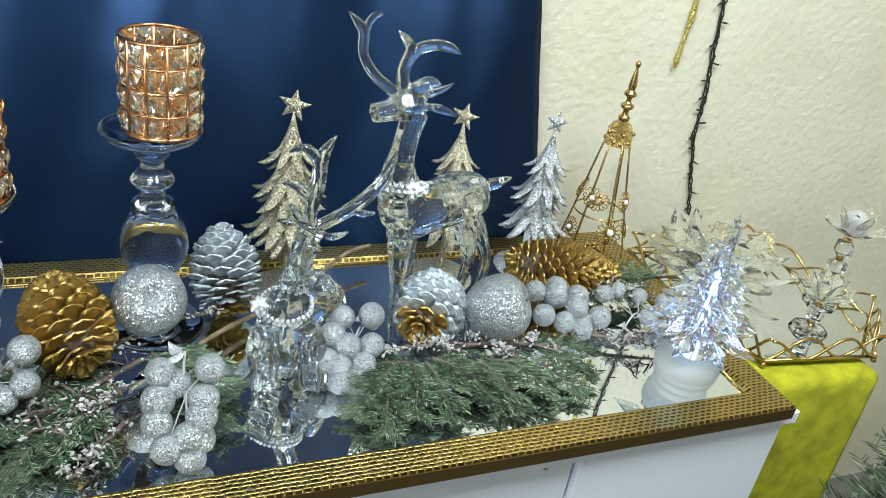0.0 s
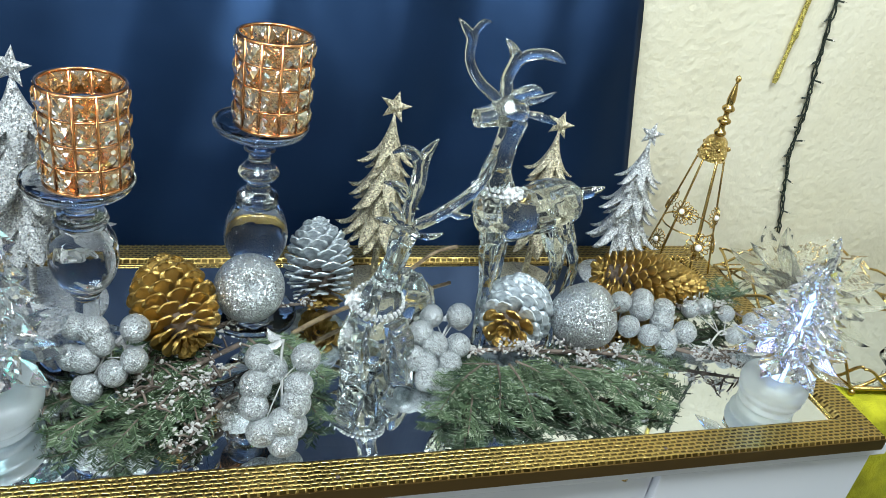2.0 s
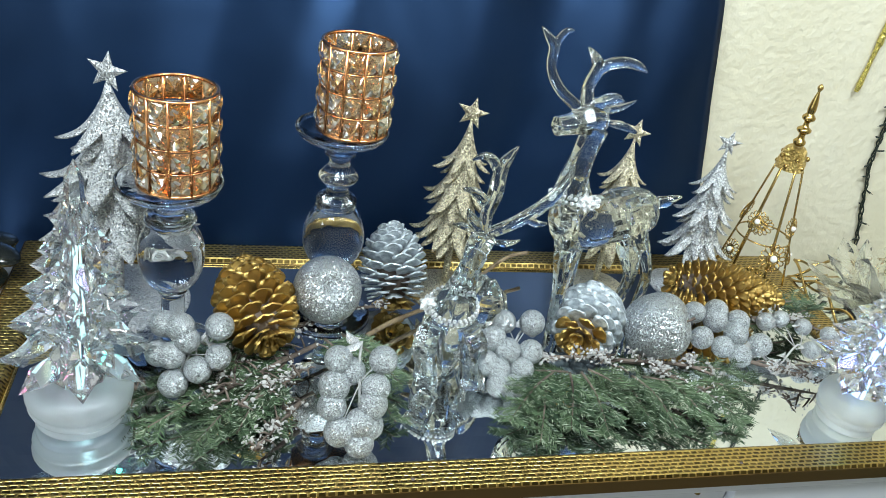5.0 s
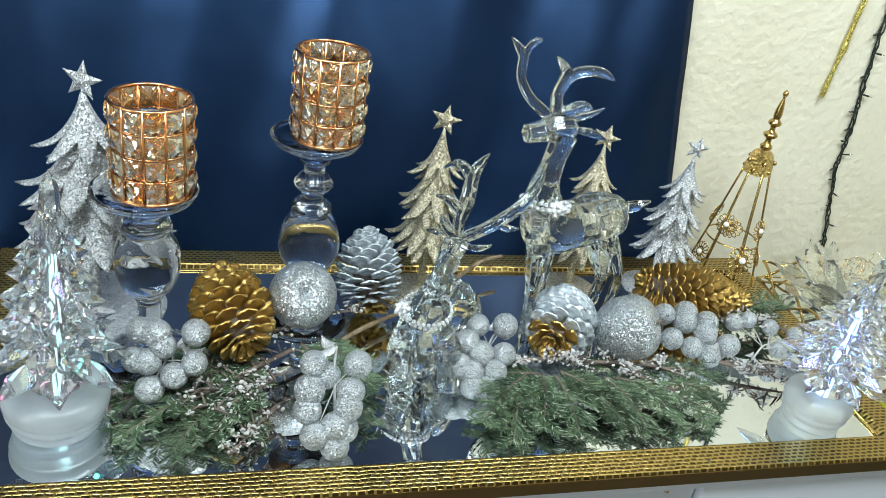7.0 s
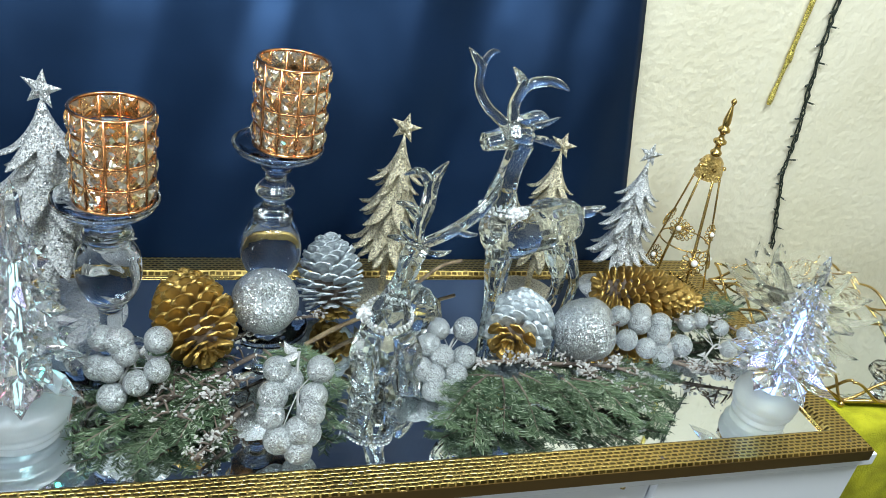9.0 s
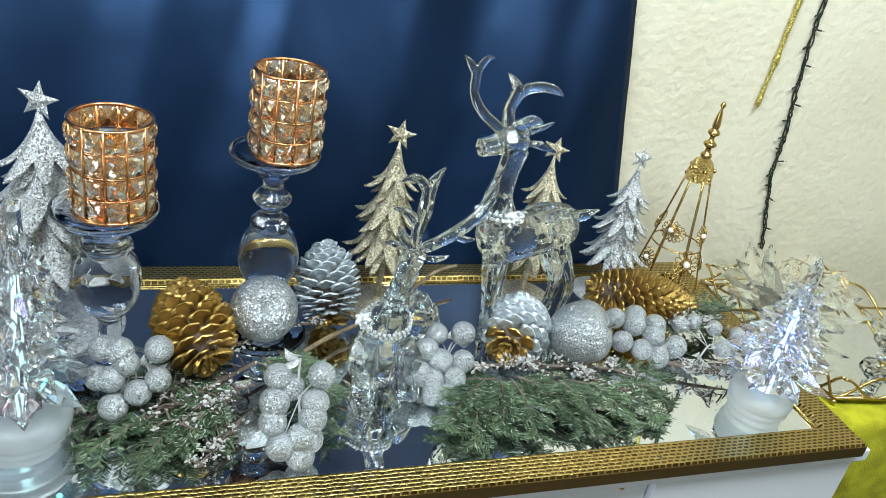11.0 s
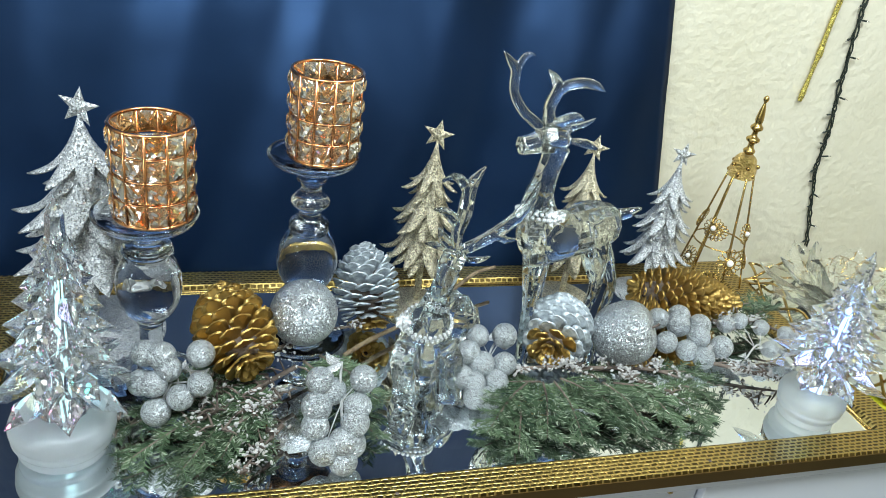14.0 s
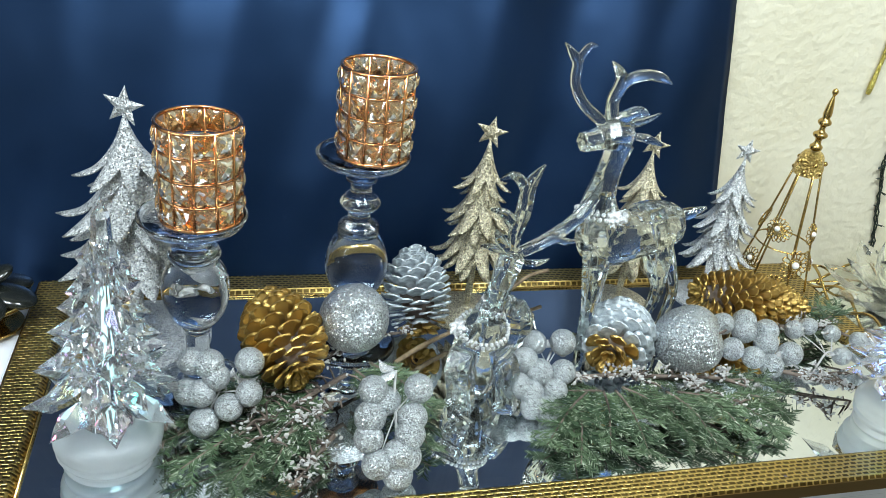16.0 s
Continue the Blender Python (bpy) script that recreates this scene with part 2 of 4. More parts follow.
def curtain():
    """Hanging cloth with soft leaning folds; its free edge leans a little."""
    bm = bmesh.new()
    nx, nz = 190, 70
    grid = []
    for j in range(nz + 1):
        z = 0.35 + 1.5 * j / nz
        edge = 0.549 - 0.205 * (z - 0.923)
        row = []
        for i in range(nx + 1):
            s = i / nx
            x = -1.6 + (edge + 1.6) * s
            lean = x - 0.22 * (z - 0.8) + 0.05 * noise.noise((x * 2, z * 2, 9.0))
            wave = math.sin(lean * 17 + 0.8)
            f = 0.55 * wave * abs(wave) ** 0.4 + 0.28 * math.sin(lean * 39 + 1.3 + 2 * z) + 0.7 * noise.noise((lean * 6, z * 0.9, 0.3))
            f *= 0.0125 * min(1.0, (edge - x) * 7 + 0.08)
            f += 0.0022 * noise.noise((x * 14, z * 10, 4.0)) + 0.0008 * noise.noise((x * 45, z * 45, 1.0))
            row.append(bm.verts.new((x, WALL_Y - 0.0195 - f, z)))
        grid.append(row)
    for a, b in zip(grid, grid[1:]):
        for i in range(nx):
            bm.faces.new((a[i], a[i + 1], b[i + 1], b[i]))
    ob = new("curtain", mesh_of(bm, "curtain", NAVY))
    solid = ob.modifiers.new("thickness", "SOLIDIFY")
    solid.thickness, solid.offset = 0.0015, 0
    tagged(ob, "navy blue velvet curtain hanging in soft folds on the wall", "curtain")


curtain()


# ---- sideboard with its mirror ----
def sideboard():
    s = thing("sideboard", (0, 0, 0), "white lacquered sideboard with flat doors", "sideboard")
    x0, x1, y0, y1 = -0.47, 0.714, 0.797, 1.222
    part("body", box(x0 + 0.01, y0 + 0.028, 0.06, x1 - 0.012, y1, TOP - 0.018, 0.002), WHITE, s, smooth=False)
    part("top", box(x0, y0, TOP - 0.018, x1, y1, TOP, 0.0015), WHITE, s, smooth=False)
    part("plinth", box(x0 + 0.03, y0 + 0.05, 0, x1 - 0.03, y1, 0.06), WHITE, s, smooth=False)
    for a, b, depth in ((-0.46, -0.205, 0.008), (-0.205, 0.10, 0.008), (0.10, 0.409, 0.008), (0.409, 0.702, 0.0)):
        d = part("door", box(a + 0.0015, y0 + 0.006 + depth, 0.07, b - 0.0015, y0 + 0.028, TOP - 0.022, 0.0015), WHITE, s, smooth=False)
        if depth:
            part("hinge", lathe([(0, 0), (0.004, 0), (0.004, 0.006), (0, 0.006)], 12), GOLD, d).location = (b - 0.04, y0 + 0.004 + depth, TOP - 0.03)


sideboard()

# embossed rows on the gold frame
def emboss(m):
    tc, brick = place(m), node(m, "ShaderNodeTexBrick", Scale=1.0)
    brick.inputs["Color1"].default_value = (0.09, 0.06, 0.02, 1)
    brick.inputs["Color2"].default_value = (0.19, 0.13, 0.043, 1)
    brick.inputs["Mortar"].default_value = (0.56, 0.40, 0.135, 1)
    brick.inputs["Mortar Size"].default_value = 0.0015
    brick.inputs["Mortar Smooth"].default_value = 0.6
    brick.inputs["Brick Width"].default_value = 0.0085
    brick.inputs["Row Height"].default_value = 0.0050
    wob, add = node(m, "ShaderNodeTexNoise", Scale=90.0, Detail=2.0), node(m, "ShaderNodeVectorMath")
    add.operation = "MULTIPLY_ADD"
    add.inputs[1].default_value = (0.003, 0.003, 0.0)
    wire(m, tc, "Object", wob, "Vector")
    wire(m, wob, "Color", add, 0)
    wire(m, tc, "Object", add, 2)
    wire(m, add, 0, brick, "Vector")
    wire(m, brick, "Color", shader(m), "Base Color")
    bump = node(m, "ShaderNodeBump", Strength=0.6, Distance=0.001)
    wire(m, brick, "Fac", bump, "Height")
    wire(m, bump, "Normal", shader(m), "Normal")


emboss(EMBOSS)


def framed_mirror():
    t = thing("framed_mirror", (0, 0, TOP), "mirror in an embossed gold frame lying flat on the sideboard", "mirror")
    ox0, ox1, oy0, oy1 = -0.374, 0.692, 0.790, 1.229
    w = 0.041
    part("mirror_glass", box(ox0 + w - 0.006, oy0 + w - 0.006, 0.001, ox1 - w + 0.006, oy1 - w + 0.006, GLASS_Z - TOP), MIRROR, t, smooth=False)

    def rail(a0, a1, along_x, inner, outer):
        """One mitred side: sloped lip, flat top and outer edge."""
        bm = bmesh.new()
        sgn = 1 if inner > outer else -1
        prof = [(outer, 0.0), (outer, 0.015), (outer + sgn * 0.002, 0.018), (inner - sgn * 0.006, 0.018), (inner - sgn * 0.004, 0.0165), (inner - sgn * 0.001, 0.0125), (inner, 0.0116), (inner, 0.0)]
        ends = []
        for end, s2 in ((a0, 1), (a1, -1)):
            ring = []
            for p, z in prof:
                miter = abs(p - outer) * s2
                q = end + miter
                ring.append(bm.verts.new((q, p, z) if along_x else (p, q, z)))
            ends.append(ring)
        for k in range(len(prof)):
            j = (k + 1) % len(prof)
            bm.faces.new((ends[0][k], ends[0][j], ends[1][j], ends[1][k]))
        bm.faces.new(ends[0])
        bm.faces.new(ends[1][::-1])
        bmesh.ops.recalc_face_normals(bm, faces=bm.faces)
        return bm

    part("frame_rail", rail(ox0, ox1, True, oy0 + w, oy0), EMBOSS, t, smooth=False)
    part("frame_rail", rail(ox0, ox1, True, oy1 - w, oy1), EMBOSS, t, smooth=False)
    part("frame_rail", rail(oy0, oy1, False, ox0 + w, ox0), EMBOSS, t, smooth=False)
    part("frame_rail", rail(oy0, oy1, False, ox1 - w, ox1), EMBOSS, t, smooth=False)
    for dims in ((ox0, oy0 - 0.0012, 0.0, ox1, oy0, 0.0155), (ox0 - 0.0012, oy0, 0.0, ox0, oy1, 0.0155), (ox1, oy0, 0.0, ox1 + 0.0012, oy1, 0.0155)):
        part("edge_strip", box(*dims), BRONZE, t, "plain bronze outer edge", False)
    # bright inner fillet
    for a, b in (((ox0 + w, oy1 - w - 0.002), (ox1 - w, oy1 - w - 0.002)), ((ox0 + w + 0.002, oy0 + w), (ox0 + w + 0.002, oy1 - w)), ((ox1 - w - 0.002, oy0 + w), (ox1 - w - 0.002, oy1 - w))):
        part("fillet", tube([(*a, 0.0125), (*b, 0.0125)], 0.0018, 6, 1), GOLD, t)
    for x, y in ((0.668, 0.806), (0.402, 0.803), (0.05, 0.803), (-0.3, 0.803)):
        part("screw", lathe([(0, 0.0186), (0.0016, 0.0184), (0.0024, 0.0178), (0.0026, 0.017)], 12), BARK, t).location = (x, y, 0)


framed_mirror()


# ---- candle holders ----
def crystal_mesh(w, h, d):
    """A square stone: a small table turned on its corner, four crossing crown facets, a pointed pavilion."""
    bm = bmesh.new()

    def ring(k, y, c):
        pts = []
        for sx, sz in ((-1, -1), (1, -1), (1, 1), (-1, 1)):
            a, b = sx * w * k / 2, sz * h * k / 2
            pts += [(a, y, b * (1 - c)), (a * (1 - c), y, b)] if sx * sz < 0 else [(a * (1 - c), y, b), (a, y, b * (1 - c))]
        return [bm.verts.new(p) for p in pts]

    edge, girdle = ring(1.0, 0.0, 0.1), ring(1.0, -d * 0.15, 0.1)
    table = [bm.verts.new((w * 0.23 * math.cos(q), d * 0.5, h * 0.23 * math.sin(q))) for q in [math.pi / 2 * k - math.pi / 2 for k in range(4)]]
    low, tip = ring(0.55, -d * 0.55, 0.45), bm.verts.new((0, -d * 0.9, 0))
    for i in range(8):
        j = (i + 1) % 8
        bm.faces.new((edge[i], edge[j], girdle[j], girdle[i]))
        bm.faces.new((girdle[i], girdle[j], low[j], low[i]))
        bm.faces.new((low[i], low[j], tip))
    bm.faces.new(table)
    for k in range(4):
        a, b, p, q = table[k], table[(k + 1) % 4], edge[2 * k], edge[2 * k + 1]
        bm.faces.new((a, p, edge[2 * k - 1]))
        bm.faces.new((a, b, q, p))
    bmesh.ops.recalc_face_normals(bm, faces=bm.faces)
    return mesh_of(bm, "crystal", AMBER, False)


def ring_bar(R, z, r, steps=48):
    bm = bmesh.new()
    rings = []
    for i in range(steps):
        a = 2 * math.pi * i / steps
        rings.append([bm.verts.new(((R + r * math.cos(b)) * math.cos(a), (R + r * math.cos(b)) * math.sin(a), z + r * math.sin(b))) for b in [k * math.pi / 3 for k in range(6)]])
    for i in range(steps):
        a, b = rings[i], rings[(i + 1) % steps]
        for k in range(6):
            bm.faces.new((a[k], b[k], b[(k + 1) % 6], a[(k + 1) % 6]))
    return bm


CRYSTAL = crystal_mesh(0.0190, 0.0224, 0.0085)


def candle_cup(at, turn):
    R, H, rows, cols = 0.0378, 0.097, 4, 12
    c = thing("candle_cup", at, "rose gold candle cup set with square amber crystals", "candle cup", "candle cups", turn=turn)
    for k in range(rows + 1):
        z = 0.002 + (H - 0.004) * k / rows
        part("ring", ring_bar(R - 0.0004, z, 0.0019 if k in (0, rows) else 0.0009), COPPER, c)
    for k in range(cols):
        a = 2 * math.pi * (k + 0.5) / cols
        p = (R * math.cos(a), R * math.sin(a))
        part("post", tube([(*p, 0.001), (*p, H - 0.001)], 0.0015, 6, 1), COPPER, c)
    for j in range(rows):
        for k in range(cols):
            a = 360 * k / cols
            o = part("crystal", CRYSTAL, None, c)
            tip = (3 * math.sin(j * 2.3 + k), 3 * math.cos(j * 1.7 + k * 2.1))
            o.matrix_local = pose(0, 0, 0, 0, 0, a - 90) @ pose(0, R - 0.001, 0.002 + (H - 0.004) * (j + 0.5) / rows, tip[0], 0, tip[1])
    part("bottom", lathe([(0, 0.0), (R, 0.0), (R, 0.0012), (0, 0.0012)]), COPPER, c)
    return c


def candlestick_low(at):
    c = thing("candlestick", at, "clear glass candlestick with a round ball stem on the mirror", "candlestick", "candlesticks")
    part("base", lathe(rounded([(0, 0.0), (0.049, 0.0), (0.052, 0.003), (0.049, 0.006), (0.03, 0.009), (0.017, 0.014), (0.0145, 0.024), (0.0, 0.024)], 4)), GLASS, c)
    part("stem", lathe(rounded([(0, 0.0245), (0.014, 0.0245), (0.013, 0.0366), (0.0125, 0.0513), (0.0125, 0.0698), (0.015, 0.0775), (0, 0.0775)], 4)), GLASS, c)
    part("ball", lathe(rounded([(0, 0.078), (0.014, 0.0785), (0.027, 0.0905), (0.0338, 0.1125), (0.0312, 0.1355), (0.0222, 0.1485), (0.0205, 0.1535), (0.0, 0.1535)], 5)), GLASS, c)
    part("collar", lathe(rounded([(0, 0.154), (0.024, 0.154), (0.0255, 0.1578), (0.023, 0.1621), (0.0165, 0.1646), (0.0145, 0.168), (0.0155, 0.1714), (0, 0.1714)], 4)), GLASS, c)
    part("neck", lathe(rounded([(0, 0.1719), (0.0185, 0.1719), (0.0195, 0.174), (0.017, 0.1763), (0.021, 0.179), (0.0, 0.179)], 4)), GLASS, c)
    part("plate", lathe(rounded([(0, 0.1795), (0.03, 0.181), (0.0465, 0.187), (0.0525, 0.194), (0.0515, 0.197), (0.048, 0.194), (0.042, 0.191), (0.0, 0.191)], 4), 56), GLASS, c)
    return c


def candlestick_tall(at):
    c = thing("candlestick", at, "tall clear glass candlestick with turned rings and a ball", "candlestick", "candlesticks")
    part("base", lathe(rounded([(0, 0.), (0.049, 0.), (0.052, 0.003), (0.048, 0.006), (0.03, 0.01), (0.016, 0.018), (0.0125, 0.034), (0.0125, 0.0557), (0.0145, 0.0665), (0, 0.0665)], 4)), GLASS, c)
    part("ball", lathe(rounded([(0, 0.067), (0.013, 0.0672), (0.027, 0.0745), (0.0352, 0.0905), (0.0362, 0.1065), (0.031, 0.1245), (0.022, 0.137), (0.0, 0.137)], 5)), GLASS, c)
    part("collar", lathe(rounded([(0, 0.1375), (0.0215, 0.1375), (0.0235, 0.1432), (0.0225, 0.1499), (0.014, 0.1555), (0.0125, 0.1613), (0.013, 0.1651), (0, 0.1651)], 4)), GLASS, c)
    part("knop", lathe(rounded([(0, 0.1655), (0.0145, 0.1655), (0.0215, 0.1707), (0.0225, 0.1755), (0.017, 0.1821), (0.0125, 0.1878), (0.0125, 0.1973), (0.0175, 0.2002), (0, 0.2002)], 4)), GLASS, c)
    part("neck", lathe(rounded([(0, 0.2007), (0.0165, 0.2007), (0.0145, 0.2035), (0.0135, 0.2061), (0.019, 0.2101), (0.023, 0.2124), (0, 0.2124)], 4)), GLASS, c)
    part("plate", lathe(rounded([(0, 0.213), (0.03, 0.2145), (0.046, 0.2195), (0.0515, 0.226), (0.0505, 0.2285), (0.047, 0.2265), (0.042, 0.224), (0.0, 0.224)], 4), 56), GLASS, c)
    return c


candlestick_low((-0.180, 1.010, GLASS_Z)).scale = (0.97, 0.97, 1.06)
candle_cup((-0.172, 1.010, GLASS_Z + 0.1925 * 1.06 + 0.001), 8)
candlestick_tall((-0.009, 1.082, GLASS_Z)).scale = (0.97, 0.97, 1.062)
candle_cup((0.001, 1.082, GLASS_Z + 0.2255 * 1.062 + 0.001), 20)


# ---- glitter trees ----
def blade_mesh(name, L, W, droop, curl, mat, n=7):
    """A ridged leaf that falls outward along +x and turns up at its tip."""
    bm = bmesh.new()
    top, low = [], []
    for i in range(n + 1):
        t = i / n
        x = L * (0.10 + 0.9 * t ** 1.15)
        z = -droop * (1 - (1 - t) ** 1.9) + curl * max(0, t - 0.6) ** 2 * 6
        w = W * (0.35 + 0.65 * math.sin(math.pi * min(1, 0.12 + 0.62 * t))) * (1 - t ** 1.9) ** 0.9 + 0.0003
        top.append([bm.verts.new((x, s * w, z - abs(s) * w * 0.45)) for s in (-1, -0.45, 0, 0.45, 1)])
        low.append([bm.verts.new((x - 0.0006, s * w, z - abs(s) * w * 0.45 - 0.0022)) for s in (-1, -0.45, 0, 0.45, 1)])
    for a, b in zip(top, top[1:]):
        for k in range(4):
            bm.faces.new((a[k], b[k], b[k + 1], a[k + 1]))
    for a, b in zip(low, low[1:]):
        for k in range(4):
            bm.faces.new((a[k + 1], b[k + 1], b[k], a[k]))
    for i in range(n):
        bm.faces.new((top[i][0], low[i][0], low[i + 1][0], top[i + 1][0]))
        bm.faces.new((top[i + 1][4], low[i + 1][4], low[i][4], top[i][4]))
    bm.faces.new([*top[-1], *low[-1][::-1]])
    bm.faces.new([*top[0][::-1], *low[0]])
    bmesh.ops.recalc_face_normals(bm, faces=bm.faces)
    return mesh_of(bm, name, mat)


def star_mesh(R, depth, mat):
    bm = bmesh.new()
    rim = [bm.verts.new(((R if k % 2 == 0 else R * 0.42) * math.sin(math.pi * k / 5), 0, (R if k % 2 == 0 else R * 0.42) * math.cos(math.pi * k / 5))) for k in range(10)]
    f, b = bm.verts.new((0, -depth, 0)), bm.verts.new((0, depth, 0))
    for k in range(10):
        bm.faces.new((rim[k], rim[(k + 1) % 10], f))
        bm.faces.new((rim[(k + 1) % 10], rim[k], b))
    bmesh.ops.recalc_face_normals(bm, faces=bm.faces)
    return mesh_of(bm, "star", mat, False)


def skirt_mesh(z0, z1, r0, R, lobes, mat, seed):
    """A cast bell of ridged leaves that run out into separate, upturned tips."""
    rng = random.Random(seed)
    bm = bmesh.new()
    per, rows = 8, 9
    n = lobes * per
    reach = [rng.uniform(0.93, 1.06) for _ in range(lobes)]
    shift = [rng.uniform(-0.06, 0.06) for _ in range(lobes)]
    shells = []
    for thick in (0.0, 0.0016):
        grid = []
        for j in range(rows + 1):
            row = []
            for i in range(n):
                lobe, u = i // per, (i % per) / per
                v = abs(2 * u - 1)
                end = (0.60 + 0.40 * (1 - v) ** 0.75) * (reach[lobe] if u else 1.0)
                s = end * j / rows
                r = r0 + (R - r0) * (0.45 * s + 0.55 * s ** 2.3)
                z = z0 + (z1 - z0) * (1 - (1 - min(s, 1)) ** 1.25) + (z0 - z1) * 0.10 * max(0, s - 0.75) * 2
                r *= 1 - 0.13 * v * min(1, s * 2.2)
                squeeze = 1 - 0.45 * max(0, s - 0.5) * 2 * v
                a = 2 * math.pi * (lobe + shift[lobe] * min(1, s) * (1 - v) + 0.5 + (u - 0.5) * squeeze) / lobes
                row.append(bm.verts.new(((r - thick) * math.cos(a), (r - thick) * math.sin(a), z - thick)))
            grid.append(row)
        shells.append(grid)
    for k, grid in enumerate(shells):
        for a, b in zip(grid, grid[1:]):
            for i in range(n):
                f = (a[i], b[i], b[(i + 1) % n], a[(i + 1) % n])
                bm.faces.new(f if k == 0 else f[::-1])
    for i in range(n):
        j = (i + 1) % n
        bm.faces.new((shells[0][-1][i], shells[1][-1][i], shells[1][-1][j], shells[0][-1][j]))
        bm.faces.new((shells[0][0][j], shells[1][0][j], shells[1][0][i], shells[0][0][i]))
    bmesh.ops.recalc_face_normals(bm, faces=bm.faces)
    return mesh_of(bm, "tier", mat)


def glitter_tree(at, H, width, mat, label, turn=0.0, seed=1, skirt=0.30, star_turn=25):
    """skirt: the share of the height that the bare trunk takes."""
    t = thing("glitter_tree", at, label, "christmas tree figurine", "glitter trees", turn=turn)
    part("base", lathe(rounded([(0, 0), (width * 0.42, 0), (width * 0.44, 0.002), (width * 0.40, 0.0045), (0.012, 0.009), (0.006, 0.014), (0, 0.014)], 4)), mat, t)
    part("trunk", tube([(0, 0, 0.01), (0.001, 0, H * 0.4), (0, 0, H * 0.9)], [0.0042, 0.0045, 0.0016], 8), mat, t)
    star_r = H * 0.074
    o = part("star", star_mesh(star_r, 0.0045, mat), None, t)
    o.matrix_local = pose(0, 0, H - star_r, 0, 8, star_turn - turn)
    half, drop = width / 2, H * (1 - skirt)
    for k, (start, end, r0, R, lobes) in enumerate(((0.16, 0.46, 0.03, 0.66, 7), (0.20, 0.53, 0.06, 0.55, 6), (0.34, 0.69, 0.17, 0.88, 8), (0.40, 0.76, 0.19, 0.74, 7), (0.55, 0.94, 0.25, 1.0, 9), (0.60, 1.0, 0.25, 0.84, 8))):
        o = part("tier", skirt_mesh(H - drop * start, H - drop * end, half * r0, half * R, lobes, mat, seed * 10 + k), None, t)
        o.rotation_euler = (0, 0, seed + k * 1.9)
    return t


glitter_tree((-0.246, 1.108, GLASS_Z), 0.299, 0.168, TINSEL, "tall silver glitter tree with a star on a round base", -20, 3, 0.27, -18)
glitter_tree((0.147, 1.134, GLASS_Z), 0.268, 0.108, CHAMPAGNE, "champagne glitter tree with a star beside the reindeer", -32, 5, 0.25, -20)
glitter_tree((0.365, 1.143, GLASS_Z), 0.252, 0.102, CHAMPAGNE, "champagne glitter tree with a star behind the standing reindeer", -22, 6, 0.22, -35)
glitter_tree((0.506, 1.153, GLASS_Z), 0.240, 0.102, TINSEL, "small silver glitter tree with a star against the wall", -30, 8, 0.20, -15)


# ---- crystal trees with lights ----
def tier_mesh(R, H, points, twist):
    """A ring of upright faceted wedges that taper to sharp outer points."""
    bm = bmesh.new()
    for k in range(points):
        a = 2 * math.pi * k / points + twist
        c, q = math.cos(a), math.sin(a)

        def at(r, side, z):
            return bm.verts.new((r * c - side * q, r * q + side * c, z))

        inner, tip = at(0.06 * R, 0, 0.15 * H), at(R, 0, -0.06 * H)
        top, low = at(0.50 * R, 0, 0.62 * H), at(0.66 * R, 0, -0.42 * H)
        one, two = at(0.60 * R, 0.21 * R, 0.08 * H), at(0.60 * R, -0.21 * R, 0.08 * H)
        for m in (top, low):
            for n in (one, two):
                bm.faces.new((inner, m, n))
                bm.faces.new((tip, m, n))
    bmesh.ops.recalc_face_normals(bm, faces=bm.faces)
    return mesh_of(bm, "tier", ICE, False)


def glow(name, colour, strength):
    return material(name, colour, 0.4, Emission_Color=(*colour, 1), Emission_Strength=strength)


BLUE_LED, PINK_LED, GREEN_LED = glow("blue_led", (0.25, 0.45, 1.0), 9), glow("pink_led", (1.0, 0.25, 0.5), 5), glow("green_led", (0.1, 0.9, 0.6), 5)


BLUE_GLOW, MINT_GLOW = glow("blue_light_rod", (0.25, 0.42, 1.0), 5.0), glow("pale_light_rod", (0.6, 0.95, 1.0), 1.3)


def crystal_tree(at, H, R, label, turn, lean, rod, leds=(), foot=1.0):
    t = thing("crystal_tree", at, label, "light-up tree", "crystal trees")
    t.matrix_world = pose(*at, 0, lean, 0) @ pose(0, 0, 0, 0, 0, turn)
    b = 0.047
    part("base", lathe(rounded([(0, 0), (0.036, 0), (0.041, 0.004), (0.0405, 0.009), (0.043, 0.012), (0.046, 0.017), (0.045, 0.021), (0.0475, 0.026), (0.047, 0.034), (0.04, 0.042), (0.024, b), (0, b)], 3)), FROST, t, "frosted white acrylic base").scale = (foot, foot, 1.0)
    tiers = 7
    z = b + 0.026
    step = (H - z - 0.035) / tiers
    for j in range(tiers):
        r = R * (1 - 0.80 * j / tiers)
        o = part("tier", tier_mesh(r, step * 1.2, 8 if j < 4 else 6, 0.45 * j), None, t)
        o.location = (0, 0, z + step * j)
    part("core", lathe([(0, b), (R * 0.36, b + 0.002), (R * 0.30, z + step * 2), (R * 0.12, z + step * (tiers - 1)), (0, z + step * tiers)], 9), ICE, t, smooth=False)
    part("spike", lathe([(0, z + step * tiers - 0.01), (0.009, z + step * tiers - 0.008), (0.0075, z + step * tiers + 0.018), (0, H)], 6), ICE, t, smooth=False)
    part("rod", tube([(0, 0, b - 0.004), (0, 0, z + step * 5)], [0.0035, 0.002], 8, 1), rod, t, "softly glowing light rod")
    for x, y, zz, mat in leds:
        part("led", ball(0.0028, (x, y, zz), 10, 6), mat, t, "small glowing led")
    return t


